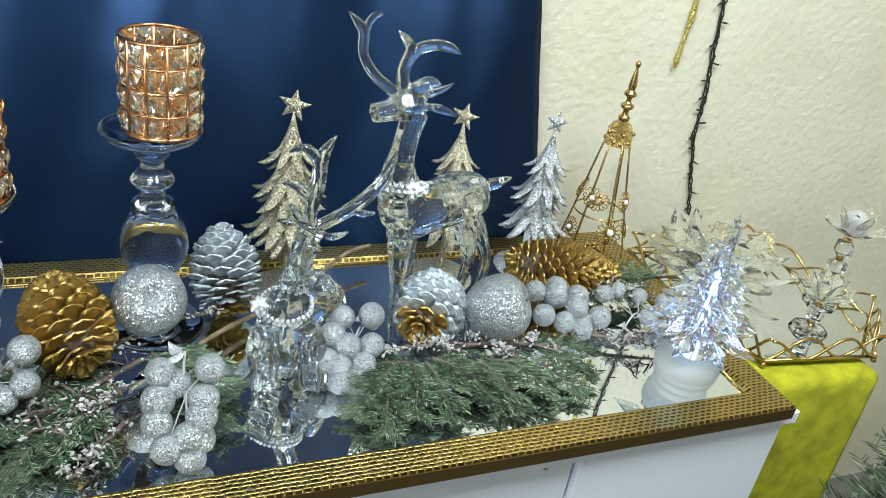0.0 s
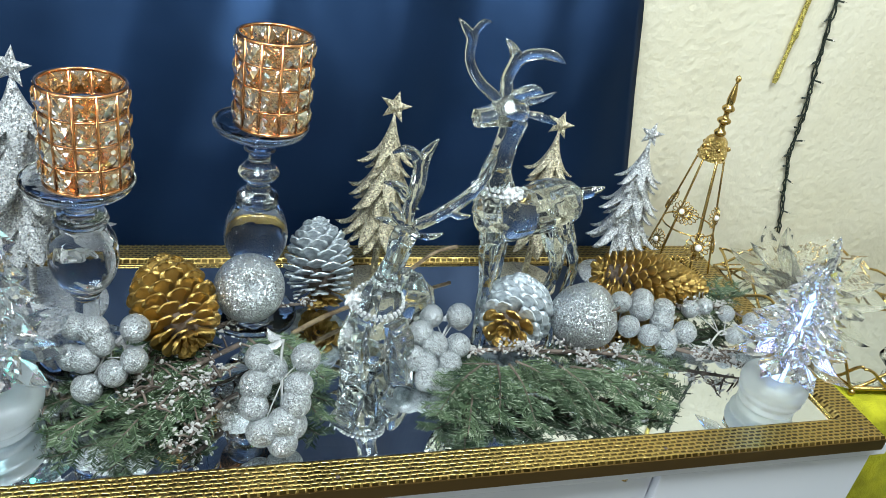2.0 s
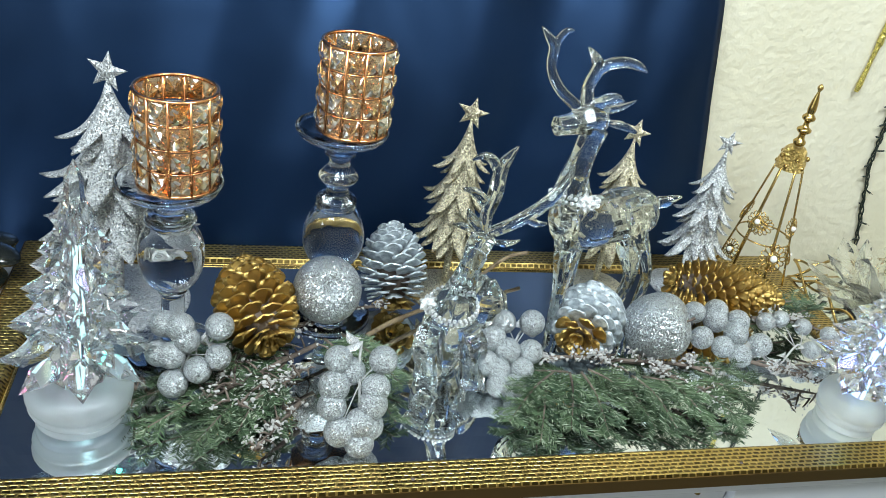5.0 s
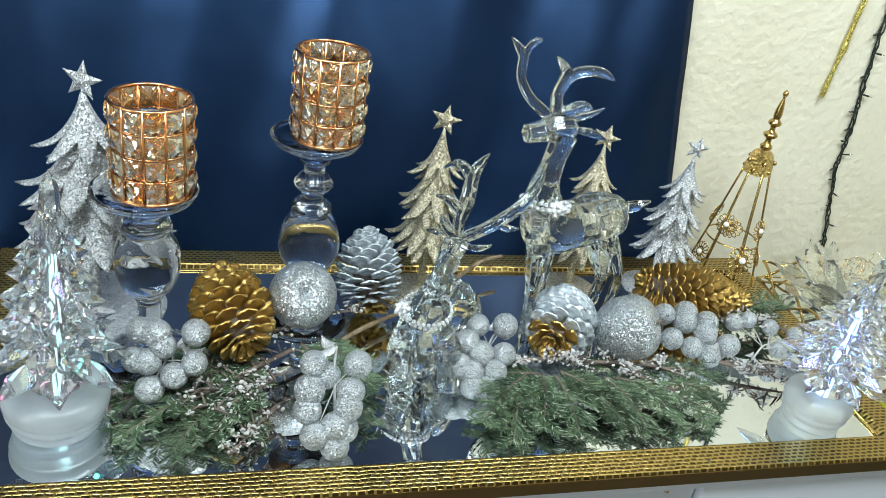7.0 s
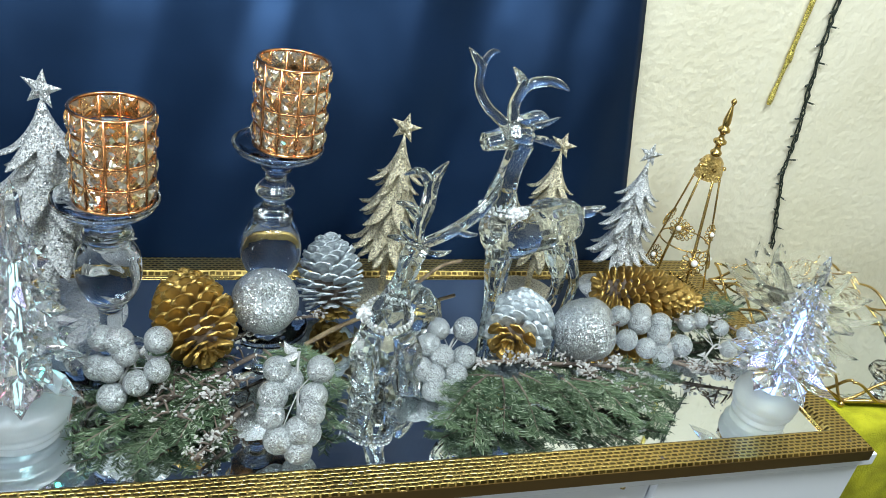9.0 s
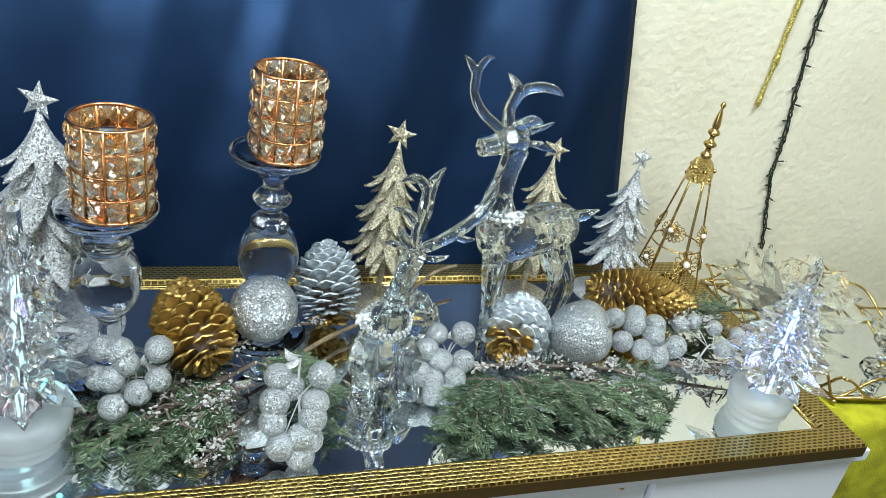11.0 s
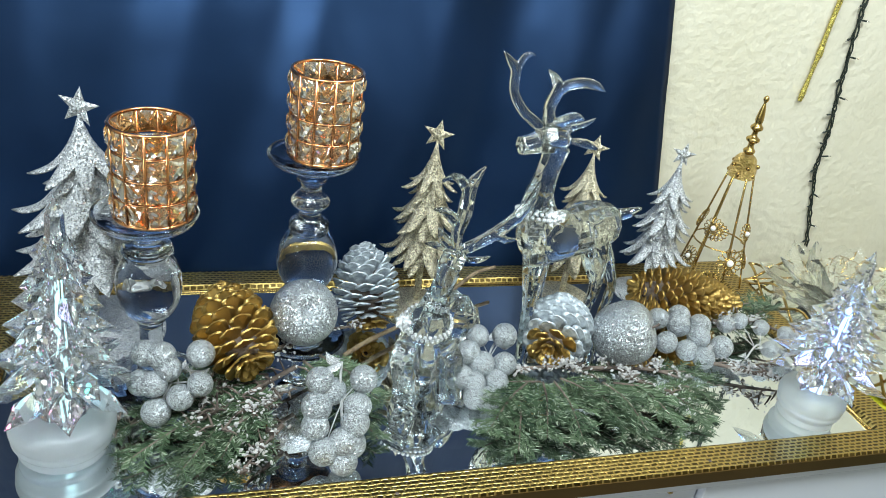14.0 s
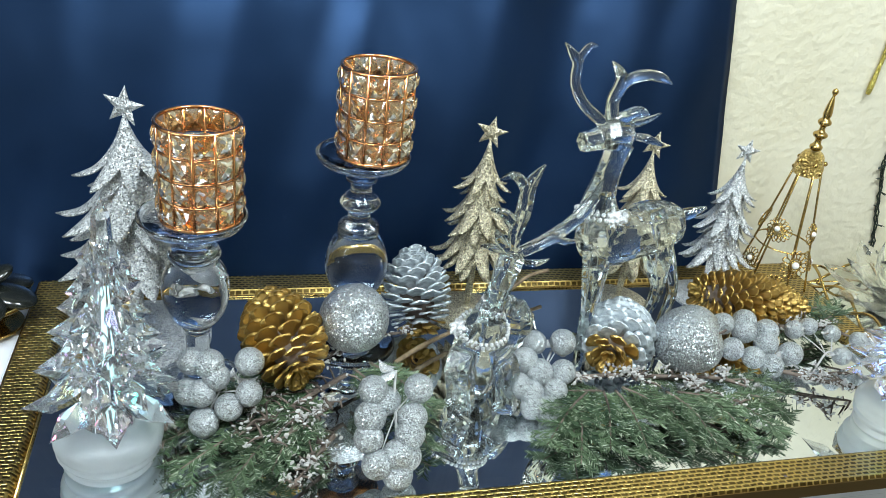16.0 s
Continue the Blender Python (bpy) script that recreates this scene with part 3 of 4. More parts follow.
crystal_tree((-0.258, 0.912, GLASS_Z + 0.0025), 0.270, 0.070, "clear faceted crystal tree on a frosted base with coloured lights", 12, 3.0, MINT_GLOW, ((0.0, 0.0, 0.052, BLUE_LED), (-0.02, -0.018, 0.068, PINK_LED), (0.026, -0.012, 0.07, GREEN_LED)))
crystal_tree((0.580, 0.869, GLASS_Z), 0.231, 0.073, "clear faceted crystal tree glowing blue on a frosted base", 30, 0.0, BLUE_GLOW, ((0.0, 0.0, 0.052, BLUE_LED), (0.004, 0.003, 0.12, BLUE_LED), (-0.02, -0.018, 0.066, GREEN_LED), (0.012, -0.02, 0.1, BLUE_LED)), 0.82)


# ---- apples ----
def glitter_apple(at, R, turn, tilt, stalk=True):
    a = thing("glitter_apple", at, "silver glitter apple ornament", "ornament", "glitter apples")
    body = lathe(rounded([(0, -0.80 * R), (0.25 * R, -0.93 * R), (0.55 * R, -0.90 * R), (0.88 * R, -0.5 * R), (R, 0.08 * R), (0.88 * R, 0.58 * R), (0.5 * R, 0.88 * R), (0.2 * R, 0.82 * R), (0, 0.66 * R)], 5), 40)
    o = part("body", body, SILVER, a)
    o.matrix_local = pose(0, 0, 0, tilt, 0, turn)
    if not stalk:
        return
    s = part("stem", tube([(0, 0, 0.62 * R), (0.002, 0, 0.9 * R), (0.005, 0.001, 1.08 * R)], [0.0016, 0.0013, 0.0018], 6), BARK, a)
    s.matrix_local = pose(0, 0, 0, tilt, 0, turn)


glitter_apple((-0.020, 1.012, 0.880), 0.0372, 8, 50, False)
glitter_apple((0.368, 0.972, 0.860), 0.0395, 62, 62)


# ---- pine cones ----
def scale_mesh(L, W, mat, name):
    """One woody scale along +x: narrow at its root, with a thin, broad, rounded and cupped tip."""
    bm = bmesh.new()
    top, low = [], []
    for t, w, th in ((0.0, 0.45, 0.0008), (0.35, 0.72, 0.0011), (0.66, 1.0, 0.0013), (0.86, 0.96, 0.0012), (0.97, 0.66, 0.0009), (1.0, 0.3, 0.0007)):
        w *= W
        rise = 0.0024 * t * t
        cross = (-1, -0.5, 0, 0.5, 1)
        top.append([bm.verts.new((L * t, q * w, rise + th * 0.6 - 0.0020 * q * q * t)) for q in cross])
        low.append([bm.verts.new((L * t, q * w * 0.96, rise - th * 0.6 - 0.0020 * q * q * t)) for q in cross])
    for a, b in zip(top, top[1:]):
        for k in range(4):
            bm.faces.new((a[k], b[k], b[k + 1], a[k + 1]))
    for a, b in zip(low, low[1:]):
        for k in range(4):
            bm.faces.new((a[k + 1], b[k + 1], b[k], a[k]))
    for i in range(5):
        bm.faces.new((top[i][0], low[i][0], low[i + 1][0], top[i + 1][0]))
        bm.faces.new((top[i + 1][4], low[i + 1][4], low[i][4], top[i][4]))
    bm.faces.new([*top[-1], *low[-1][::-1]])
    bmesh.ops.recalc_face_normals(bm, faces=bm.faces)
    return mesh_of(bm, name, mat)


def pine_cone(at, axis, L, R, mat, label, count=84, seed=1, tip=None, slim=1.0, gilt=0.10):
    """axis: from the stalk end (open, wide) to the tip."""
    rng = random.Random(seed)
    c = new("pine_cone")
    q = Vector(axis).to_track_quat("Z", "Y")
    c.matrix_world = Matrix.Translation(at) @ q.to_matrix().to_4x4()
    tagged(c, label, "pine cone", "pine cones")
    part("core", lathe(rounded([(0, -L * 0.42), (R * 0.3, -L * 0.36), (R * 0.52, -L * 0.08), (R * 0.4, L * 0.22), (R * 0.1, L * 0.44), (0, L * 0.45)], 4), 14), BARK, c, "dark woody core")
    me = scale_mesh(1.0, 0.42, mat, "scale")
    end = scale_mesh(1.0, 0.42, tip or mat, "scale")
    for i in range(count):
        f = (i + 0.5) / count
        a = i * 137.508
        z = -L * 0.43 + L * 0.90 * f
        prof = max(0.2, math.sin(math.pi * (0.07 + 0.93 * (f ** 0.86)))) ** 0.6
        r_out = R * prof
        r_in = r_out * 0.5
        lift = -75 + 128 * f ** 0.4
        length = min((r_out - r_in) * 1.12 / max(0.6, math.cos(math.radians(lift))), R * 0.66)
        s = max(0.006, length) * rng.uniform(0.94, 1.05)
        w = R * 0.29 * (0.5 + 0.55 * prof) * slim
        o = part("scale", end if f < gilt else me, None, c)
        o.matrix_local = pose(0, 0, 0, 0, 0, a + rng.uniform(-5, 5)) @ pose(r_in, 0, z, 0, -lift + rng.uniform(-4, 4), 0) @ Matrix.Diagonal((s, w / 0.42, 1.0, 1))
    # small scales that close the stalk end
    for n, r_in, lift, s in ((9, 0.16, -50, 0.40), (6, 0.06, -68, 0.30)):
        for k in range(n):
            o = part("scale", end, None, c)
            o.matrix_local = pose(0, 0, 0, 0, 0, 360 * k / n + n) @ pose(R * r_in, 0, -L * 0.40, 0, -lift + rng.uniform(-8, 8), 0) @ Matrix.Diagonal((R * s, R * 0.13 / 0.42, 1.0, 1))
    return c


pine_cone((-0.096, 0.985, 0.879), (-0.30, 0.80, 0.30), 0.096, 0.041, GOLD_CONE, "gold painted pine cone leaning on the greenery", 104, 2)
pine_cone((0.069, 1.096, 0.857), (-0.05, 0.58, 0.74), 0.096, 0.040, WHITE_CONE, "frosted white pine cone with a gilded foot", 110, 4, GOLD_CONE)
pine_cone((0.290, 0.995, 0.852), (0.58, 0.74, 0.06), 0.084, 0.042, WHITE_CONE, "frosted white pine cone showing its gilded end", 104, 6, GOLD_CONE)
pine_cone((0.511, 1.068, 0.848), (0.93, -0.1, -0.12), 0.165, 0.036, GOLD_CONE, "long gold pine cone lying on its side", 190, 8, None, 0.7)


# ---- acrylic reindeer ----
def figurine(name, bm, mat, label):
    """One cast body of faceted limbs."""
    bmesh.ops.recalc_face_normals(bm, faces=bm.faces)
    ob = new(name, mesh_of(bm, name, mat))
    cast = ob.modifiers.new("cast", "REMESH")
    cast.mode, cast.voxel_size, cast.use_smooth_shade = "VOXEL", 0.0011, True
    soft = ob.modifiers.new("soft", "SMOOTH")
    soft.factor, soft.iterations = 0.5, 2
    return tagged(ob, label, "reindeer figurine", "acrylic reindeer")


def standing_reindeer():
    bm = bmesh.new()
    tube([(0.236, 1.012, 0.985), (0.252, 1.016, 0.976), (0.285, 1.027, 0.973), (0.322, 1.038, 0.978), (0.350, 1.044, 0.978)], [0.024, 0.033, 0.029, 0.031, 0.024], 12, 3, bm)
    tube([(0.245, 1.014, 0.985), (0.234, 1.010, 1.02), (0.236, 1.008, 1.055), (0.243, 1.009, 1.09)], [0.029, 0.020, 0.0135, 0.015], 8, 3, bm)
    tube([(0.250, 1.010, 1.098), (0.234, 1.008, 1.098), (0.214, 1.004, 1.094), (0.196, 1.0, 1.092)], [0.014, 0.017, 0.012, 0.011], 6, 2, bm)
    tube([(0.248, 1.003, 1.099), (0.265, 0.998, 1.098), (0.283, 0.996, 1.092)], [0.004, 0.0085, 0.003], 8, 3, bm, 0.55)
    tube([(0.246, 1.018, 1.102), (0.262, 1.030, 1.108), (0.278, 1.036, 1.108)], [0.004, 0.008, 0.003], 8, 3, bm, 0.55)
    tube([(0.228, 1.015, 1.104), (0.211, 1.019, 1.115), (0.196, 1.019, 1.128), (0.185, 1.019, 1.146), (0.184, 1.019, 1.166), (0.176, 1.019, 1.176), (0.167, 1.019, 1.185)], [0.0065, 0.0062, 0.0058, 0.0055, 0.006, 0.0045, 0.001], 7, 3, bm)
    tube([(0.184, 1.019, 1.164), (0.188, 1.019, 1.176), (0.194, 1.019, 1.183), (0.202, 1.019, 1.183)], [0.0045, 0.0042, 0.0035, 0.001], 7, 3, bm)
    tube([(0.232, 1.011, 1.104), (0.226, 1.013, 1.129), (0.232, 1.014, 1.150), (0.226, 1.013, 1.162), (0.216, 1.012, 1.171)], [0.008, 0.0068, 0.0072, 0.0052, 0.0012], 7, 3, bm)
    tube([(0.230, 1.013, 1.144), (0.241, 1.011, 1.156), (0.256, 1.009, 1.160), (0.271, 1.008, 1.158), (0.283, 1.007, 1.152)], [0.0055, 0.0062, 0.006, 0.005, 0.001], 7, 3, bm)
    tube([(0.228, 1.009, 1.111), (0.244, 1.007, 1.119), (0.256, 1.007, 1.123), (0.266, 1.007, 1.120)], [0.006, 0.007, 0.006, 0.0012], 7, 3, bm)
    tube([(0.234, 1.011, 1.106), (0.254, 1.013, 1.108), (0.270, 1.015, 1.112), (0.285, 1.017, 1.119)], [0.0045, 0.0048, 0.0038, 0.001], 7, 3, bm)
    tube([(0.242, 1.004, 0.968), (0.243, 1.0, 0.93), (0.248, 1.006, 0.89), (0.250, 1.008, 0.85), (0.252, 1.008, 0.812), (0.249, 1.005, 0.801)], [0.017, 0.013, 0.0085, 0.0075, 0.0065, 0.009], 6, 2, bm)
    tube([(0.258, 1.026, 0.962), (0.266, 1.034, 0.925), (0.272, 1.040, 0.885), (0.276, 1.044, 0.845), (0.277, 1.046, 0.812), (0.274, 1.045, 0.801)], [0.015, 0.011, 0.008, 0.007, 0.0065, 0.009], 6, 2, bm)
    tube([(0.326, 1.030, 0.968), (0.334, 1.028, 0.935), (0.345, 1.032, 0.905), (0.347, 1.036, 0.875), (0.336, 1.038, 0.835), (0.332, 1.038, 0.801)], [0.022, 0.017, 0.010, 0.0075, 0.0065, 0.009], 6, 2, bm)
    tube([(0.338, 1.052, 0.968), (0.354, 1.054, 0.935), (0.374, 1.056, 0.905), (0.384, 1.056, 0.875), (0.379, 1.054, 0.835), (0.376, 1.054, 0.801)], [0.020, 0.016, 0.010, 0.0075, 0.0065, 0.009], 6, 2, bm)
    tube([(0.362, 1.046, 0.988), (0.374, 1.044, 0.992), (0.388, 1.042, 0.999)], [0.008, 0.007, 0.002], 6, 2, bm)
    return figurine("reindeer", bm, ACRYLIC, "clear acrylic reindeer standing with tall curved antlers")


def lying_reindeer():
    bm = bmesh.new()
    tube([(0.108, 0.958, 0.806), (0.110, 0.956, 0.835), (0.114, 0.958, 0.868), (0.118, 0.961, 0.900), (0.124, 0.962, 0.930), (0.130, 0.961, 0.958)], [0.022, 0.030, 0.031, 0.021, 0.013, 0.013], 9, 2, bm)
    tube([(0.115, 0.98, 0.835), (0.140, 0.993, 0.850), (0.158, 1.0, 0.862), (0.172, 1.01, 0.845)], [0.032, 0.036, 0.038, 0.024], 9, 2, bm)
    tube([(0.150, 0.975, 0.84), (0.156, 0.968, 0.885), (0.154, 0.968, 0.918)], [0.020, 0.020, 0.006], 8, 2, bm, 0.6)
    tube([(0.136, 0.964, 0.976), (0.128, 0.955, 0.970), (0.120, 0.946, 0.957), (0.117, 0.942, 0.949)], [0.013, 0.0155, 0.011, 0.009], 6, 2, bm)
    tube([(0.092, 0.942, 0.872), (0.086, 0.932, 0.852), (0.086, 0.924, 0.836)], [0.019, 0.020, 0.017], 4, 1, bm)
    tube([(0.086, 0.926, 0.838), (0.087, 0.922, 0.822), (0.088, 0.916, 0.808)], [0.015, 0.018, 0.016], 4, 1, bm)
    tube([(0.124, 0.942, 0.872), (0.133, 0.932, 0.852), (0.135, 0.924, 0.836)], [0.019, 0.020, 0.017], 4, 1, bm)
    tube([(0.135, 0.926, 0.838), (0.137, 0.920, 0.820), (0.138, 0.914, 0.806)], [0.015, 0.018, 0.016], 4, 1, bm)
    tube([(0.142, 0.960, 0.975), (0.156, 0.955, 0.974), (0.172, 0.953, 0.980)], [0.004, 0.008, 0.002], 8, 3, bm, 0.55)
    tube([(0.128, 0.966, 0.980), (0.112, 0.966, 0.988), (0.100, 0.966, 0.990)], [0.004, 0.008, 0.002], 8, 3, bm, 0.55)
    tube([(0.134, 0.962, 0.982), (0.133, 0.963, 1.005), (0.138, 0.963, 1.030), (0.139, 0.963, 1.055), (0.143, 0.963, 1.070), (0.153, 0.963, 1.086)], [0.007, 0.0075, 0.009, 0.008, 0.0065, 0.0015], 6, 2, bm)
    tube([(0.139, 0.963, 1.050), (0.130, 0.960, 1.068), (0.118, 0.958, 1.076), (0.106, 0.958, 1.070)], [0.005, 0.006, 0.0045, 0.0015], 6, 2, bm)
    tube([(0.134, 0.963, 1.012), (0.122, 0.958, 1.028), (0.112, 0.956, 1.036), (0.101, 0.956, 1.038)], [0.006, 0.0065, 0.005, 0.0015], 6, 2, bm)
    tube([(0.130, 0.963, 0.986), (0.118, 0.962, 1.0), (0.112, 0.962, 1.012)], [0.006, 0.006, 0.0015], 6, 2, bm)
    tube([(0.138, 0.962, 0.982), (0.155, 0.960, 0.992), (0.176, 0.958, 1.008), (0.196, 0.957, 1.028), (0.210, 0.957, 1.052), (0.214, 0.957, 1.072)], [0.007, 0.0075, 0.008, 0.0075, 0.006, 0.0015], 6, 2, bm)
    tube([(0.176, 0.958, 1.006), (0.186, 0.955, 1.0), (0.198, 0.953, 1.002)], [0.006, 0.005, 0.0015], 6, 2, bm)
    return figurine("reindeer", bm, ACRYLIC, "clear acrylic reindeer lying down with raised antlers")


standing_reindeer().location = (-0.004, -0.009, 0.002)
doe = lying_reindeer()
doe.location, doe.scale = (0.001, 0.018, 0.032), (1.0, 1.0, 0.96)


def bead_garland(at, R, tilt, label, beads=30, flower=0.0, squash=0.8):
    g = thing("bead_garland", at, label, "garland", "bead garlands")
    for k in range(beads):
        a = 2 * math.pi * k / beads
        m = pose(0, 0, 0, tilt, 0, -20)
        for dz in (0, 0.0055):
            p = m @ Vector((R * math.cos(a + dz * 20), R * squash * math.sin(a + dz * 20), dz))
            o = part("bead", BEAD, None, g)
            o.location = p
    m = pose(0, 0, 0, tilt, 0, -20)
    for k in range(7):
        a = flower + 0.0
        p = m @ Vector((R * math.cos(a), R * squash * math.sin(a), 0.004))
        o = part("petal", PETAL, None, g)
        o.matrix_local = Matrix.Translation(p) @ pose(0, 0, 0, 60, 0, -20 + k * 7) @ pose(0, 0, 0, 0, 0, k * 51) @ Matrix.Scale(0.012, 4)


BEAD = mesh_of(ball(0.0024, (0, 0, 0), 8, 6), "bead", PALE)
PETAL = blade_mesh("petal", 1.0, 0.42, 0.2, 0.5, FLAKE, 4)
bead_garland((0.113, 0.972, 0.886), 0.027, 14, "white glitter bead collar with a small flower", 30, 3.4, 0.95)
bead_garland((0.236, 1.002, 1.006), 0.027, -16, "white glitter bead collar on the standing reindeer", 26, 5.2, 0.95)


# ---- berry picks ----
BERRY = mesh_of(ball(1.0, (0, 0, 0), 24, 14), "berry", BERRY_COAT)
LEAF = blade_mesh("leaf", 1.0, 0.40, 0.25, 0.25, FLAKE, 6)


def berry_pick(spots, r, root, label, leaf_turn=0.0, mesh=None):
    """Glitter berries on thin stalks that meet along one stem."""
    rng = random.Random(len(spots) * 7 + int(r * 1e4))
    low = min(spots, key=lambda p: p[2])
    t = thing("berry_pick", (root[0], root[1], root[2]), label, "berry pick", "berry picks")
    base = Vector(root)
    mean = sum((Vector(p) for p in spots), Vector()) / len(spots)
    stem = [Vector((0, 0, 0)), (mean - base) * 0.5 + Vector((0, 0, 0.004)), (Vector(low) - base) * 0.8]
    part("stem", tube(stem, [0.0016, 0.0013, 0.0008], 6), GREY_WIRE, t)
    for p in spots:
        q = Vector(p) - base
        o = part("berry", mesh or BERRY, None, t)
        s = r * rng.uniform(1.02, 1.17)
        o.matrix_local = Matrix.Translation(q) @ pose(0, 0, 0, rng.uniform(0, 360), rng.uniform(0, 90), 0) @ Matrix.Diagonal((s, s, s * 0.97, 1))
        join = stem[1] * 0.6 + stem[2] * 0.4 * rng.uniform(0.3, 1)
        part("stalk", tube([join, (join + q) / 2 + Vector((0, 0, 0.002)), q], 0.0007, 5, 3), GREY_WIRE, t)
    for k in range(2):
        o = part("leaf", LEAF, None, t)
        o.matrix_local = pose(0, 0, 0.002, 15 * k, 10, leaf_turn + 70 * k) @ Matrix.Diagonal((0.026, 0.026, 0.02, 1))
    return t


GREY_WIRE = material("grey_florist_wire", (0.35, 0.35, 0.34), 0.6)
berry_pick([(-0.167, 0.938, 0.885), (-0.161, 0.932, 0.874), (-0.13, 0.936, 0.887), (-0.175, 0.926, 0.86), (-0.131, 0.922, 0.86), (-0.15, 0.918, 0.848), (-0.173, 0.914, 0.835), (-0.183, 0.945, 0.884), (-0.187, 0.932, 0.858)], 0.0128, (-0.145, 0.945, 0.858), "silver white glitter berries beside the gold pine cone", 20)
berry_pick([(-0.018, 0.888, 0.883), (0.025, 0.885, 0.884), (-0.022, 0.874, 0.862), (0.018, 0.87, 0.862), (-0.024, 0.863, 0.846), (0.015, 0.861, 0.849), (0.003, 0.852, 0.834), (-0.017, 0.849, 0.826), (0.003, 0.845, 0.814), (-0.005, 0.886, 0.870), (0.012, 0.856, 0.827)], 0.0138, (0.004, 0.898, 0.897), "large bunch of white glitter berries hanging over the greenery", 120)
berry_pick([(0.178, 0.978, 0.862), (0.211, 0.976, 0.862), (0.164, 0.964, 0.849), (0.179, 0.953, 0.84), (0.206, 0.951, 0.84), (0.153, 0.945, 0.83), (0.167, 0.938, 0.825), (0.194, 0.937, 0.826), (0.166, 0.926, 0.814), (0.183, 0.923, 0.814)], 0.0133, (0.205, 0.985, 0.845), "bunch of silver glitter berries beside the lying reindeer", 10)
berry_pick([(0.443, 1.017, 0.848), (0.47, 1.008, 0.842), (0.474, 1.018, 0.85), (0.501, 1.006, 0.842), (0.495, 0.993, 0.832), (0.447, 0.991, 0.828), (0.473, 0.981, 0.821), (0.494, 0.97, 0.815), (0.524, 0.98, 0.824)], 0.0138, (0.53, 0.965, 0.812), "bunch of white glitter berries in front of the long cone", -60)
berry_pick([(0.546, 1.011, 0.838), (0.569, 1.014, 0.84), (0.598, 1.003, 0.835), (0.597, 0.974, 0.82), (0.631, 0.991, 0.831), (0.623, 0.974, 0.821), (0.649, 0.982, 0.826)], 0.0108, (0.555, 0.965, 0.812), "small silver glitter berries on curled wire stalks", -20)


# ---- fir branches and frosted twigs ----

def needle_cloud(name, segments, length, step, mat, seed, spread=55, thick=0.00055, parent=None):
    """Thin needles set round each twig, all in one mesh."""
    rng = np.random.RandomState(seed)
    verts, faces = [], []
    for a, b in segments:
        a, b = Vector(a), Vector(b)
        d = (b - a)
        n = max(2, int(d.length / step))
        d.normalize()
        side = d.cross(Vector((0, 0, 1))).normalized()
        up = side.cross(d)
        for i in range(n):
            p = a + (b - a) * ((i + rng.rand()) / n)
            ang = rng.uniform(-0.4, 0.4) + (math.pi if rng.rand() < 0.5 else 0.0)
            out = side * math.cos(ang) + up * math.sin(ang) * 0.55 + up * 0.12
            lean = math.radians(spread + rng.uniform(-14, 10))
            v = (d * math.cos(lean) + out * math.sin(lean)).normalized()
            L = length * rng.uniform(0.85, 1.08)
            w = v.cross(Vector((0.2, 0.3, 0.9))).normalized() * thick
            u = v.cross(w).normalized() * thick
            k = len(verts)
            m = p + v * L * 0.6
            verts += [p + w * 0.7, p - w * 0.35 + u * 0.6, p - w * 0.35 - u * 0.6, m + w, m - w * 0.5 + u * 0.85, m - w * 0.5 - u * 0.85, p + v * L]
            for q in range(3):
                r = (q + 1) % 3
                faces += [(k + q, k + r, k + 3 + r, k + 3 + q), (k + 3 + q, k + 3 + r, k + 6)]
    me = bpy.data.meshes.new(name)
    me.from_pydata([tuple(v) for v in verts], [], faces)
    me.materials.append(mat)
    ob = new(name, me)
    ob.parent = parent
    return tagged(ob, kind="stuff")


def frost(m):
    """Some needles are whitened."""
    geo, ramp, mix = node(m, "ShaderNodeNewGeometry"), node(m, "ShaderNodeValToRGB"), node(m, "ShaderNodeMixRGB")
    ramp.color_ramp.elements[0].position, ramp.color_ramp.elements[1].position = 0.74, 1.0
    old = shader(m).inputs["Base Color"].links[0].from_socket
    mix.inputs[2].default_value = (0.36, 0.41, 0.31, 1)
    wire(m, geo, "Random Per Island", ramp, "Fac")
    wire(m, ramp, "Color", mix, 0)
    m.node_tree.links.new(old, mix.inputs[1])
    one, span, hue = node(m, "ShaderNodeObjectInfo"), node(m, "ShaderNodeMapRange"), node(m, "ShaderNodeHueSaturation")
    span.inputs["To Min"].default_value, span.inputs["To Max"].default_value = 0.65, 1.55
    wire(m, one, "Random", span, "Value")
    wire(m, span, "Result", hue, "Value")
    wire(m, mix, 0, hue, "Color")
    wire(m, hue, "Color", shader(m), "Base Color")


frost(NEEDLE)


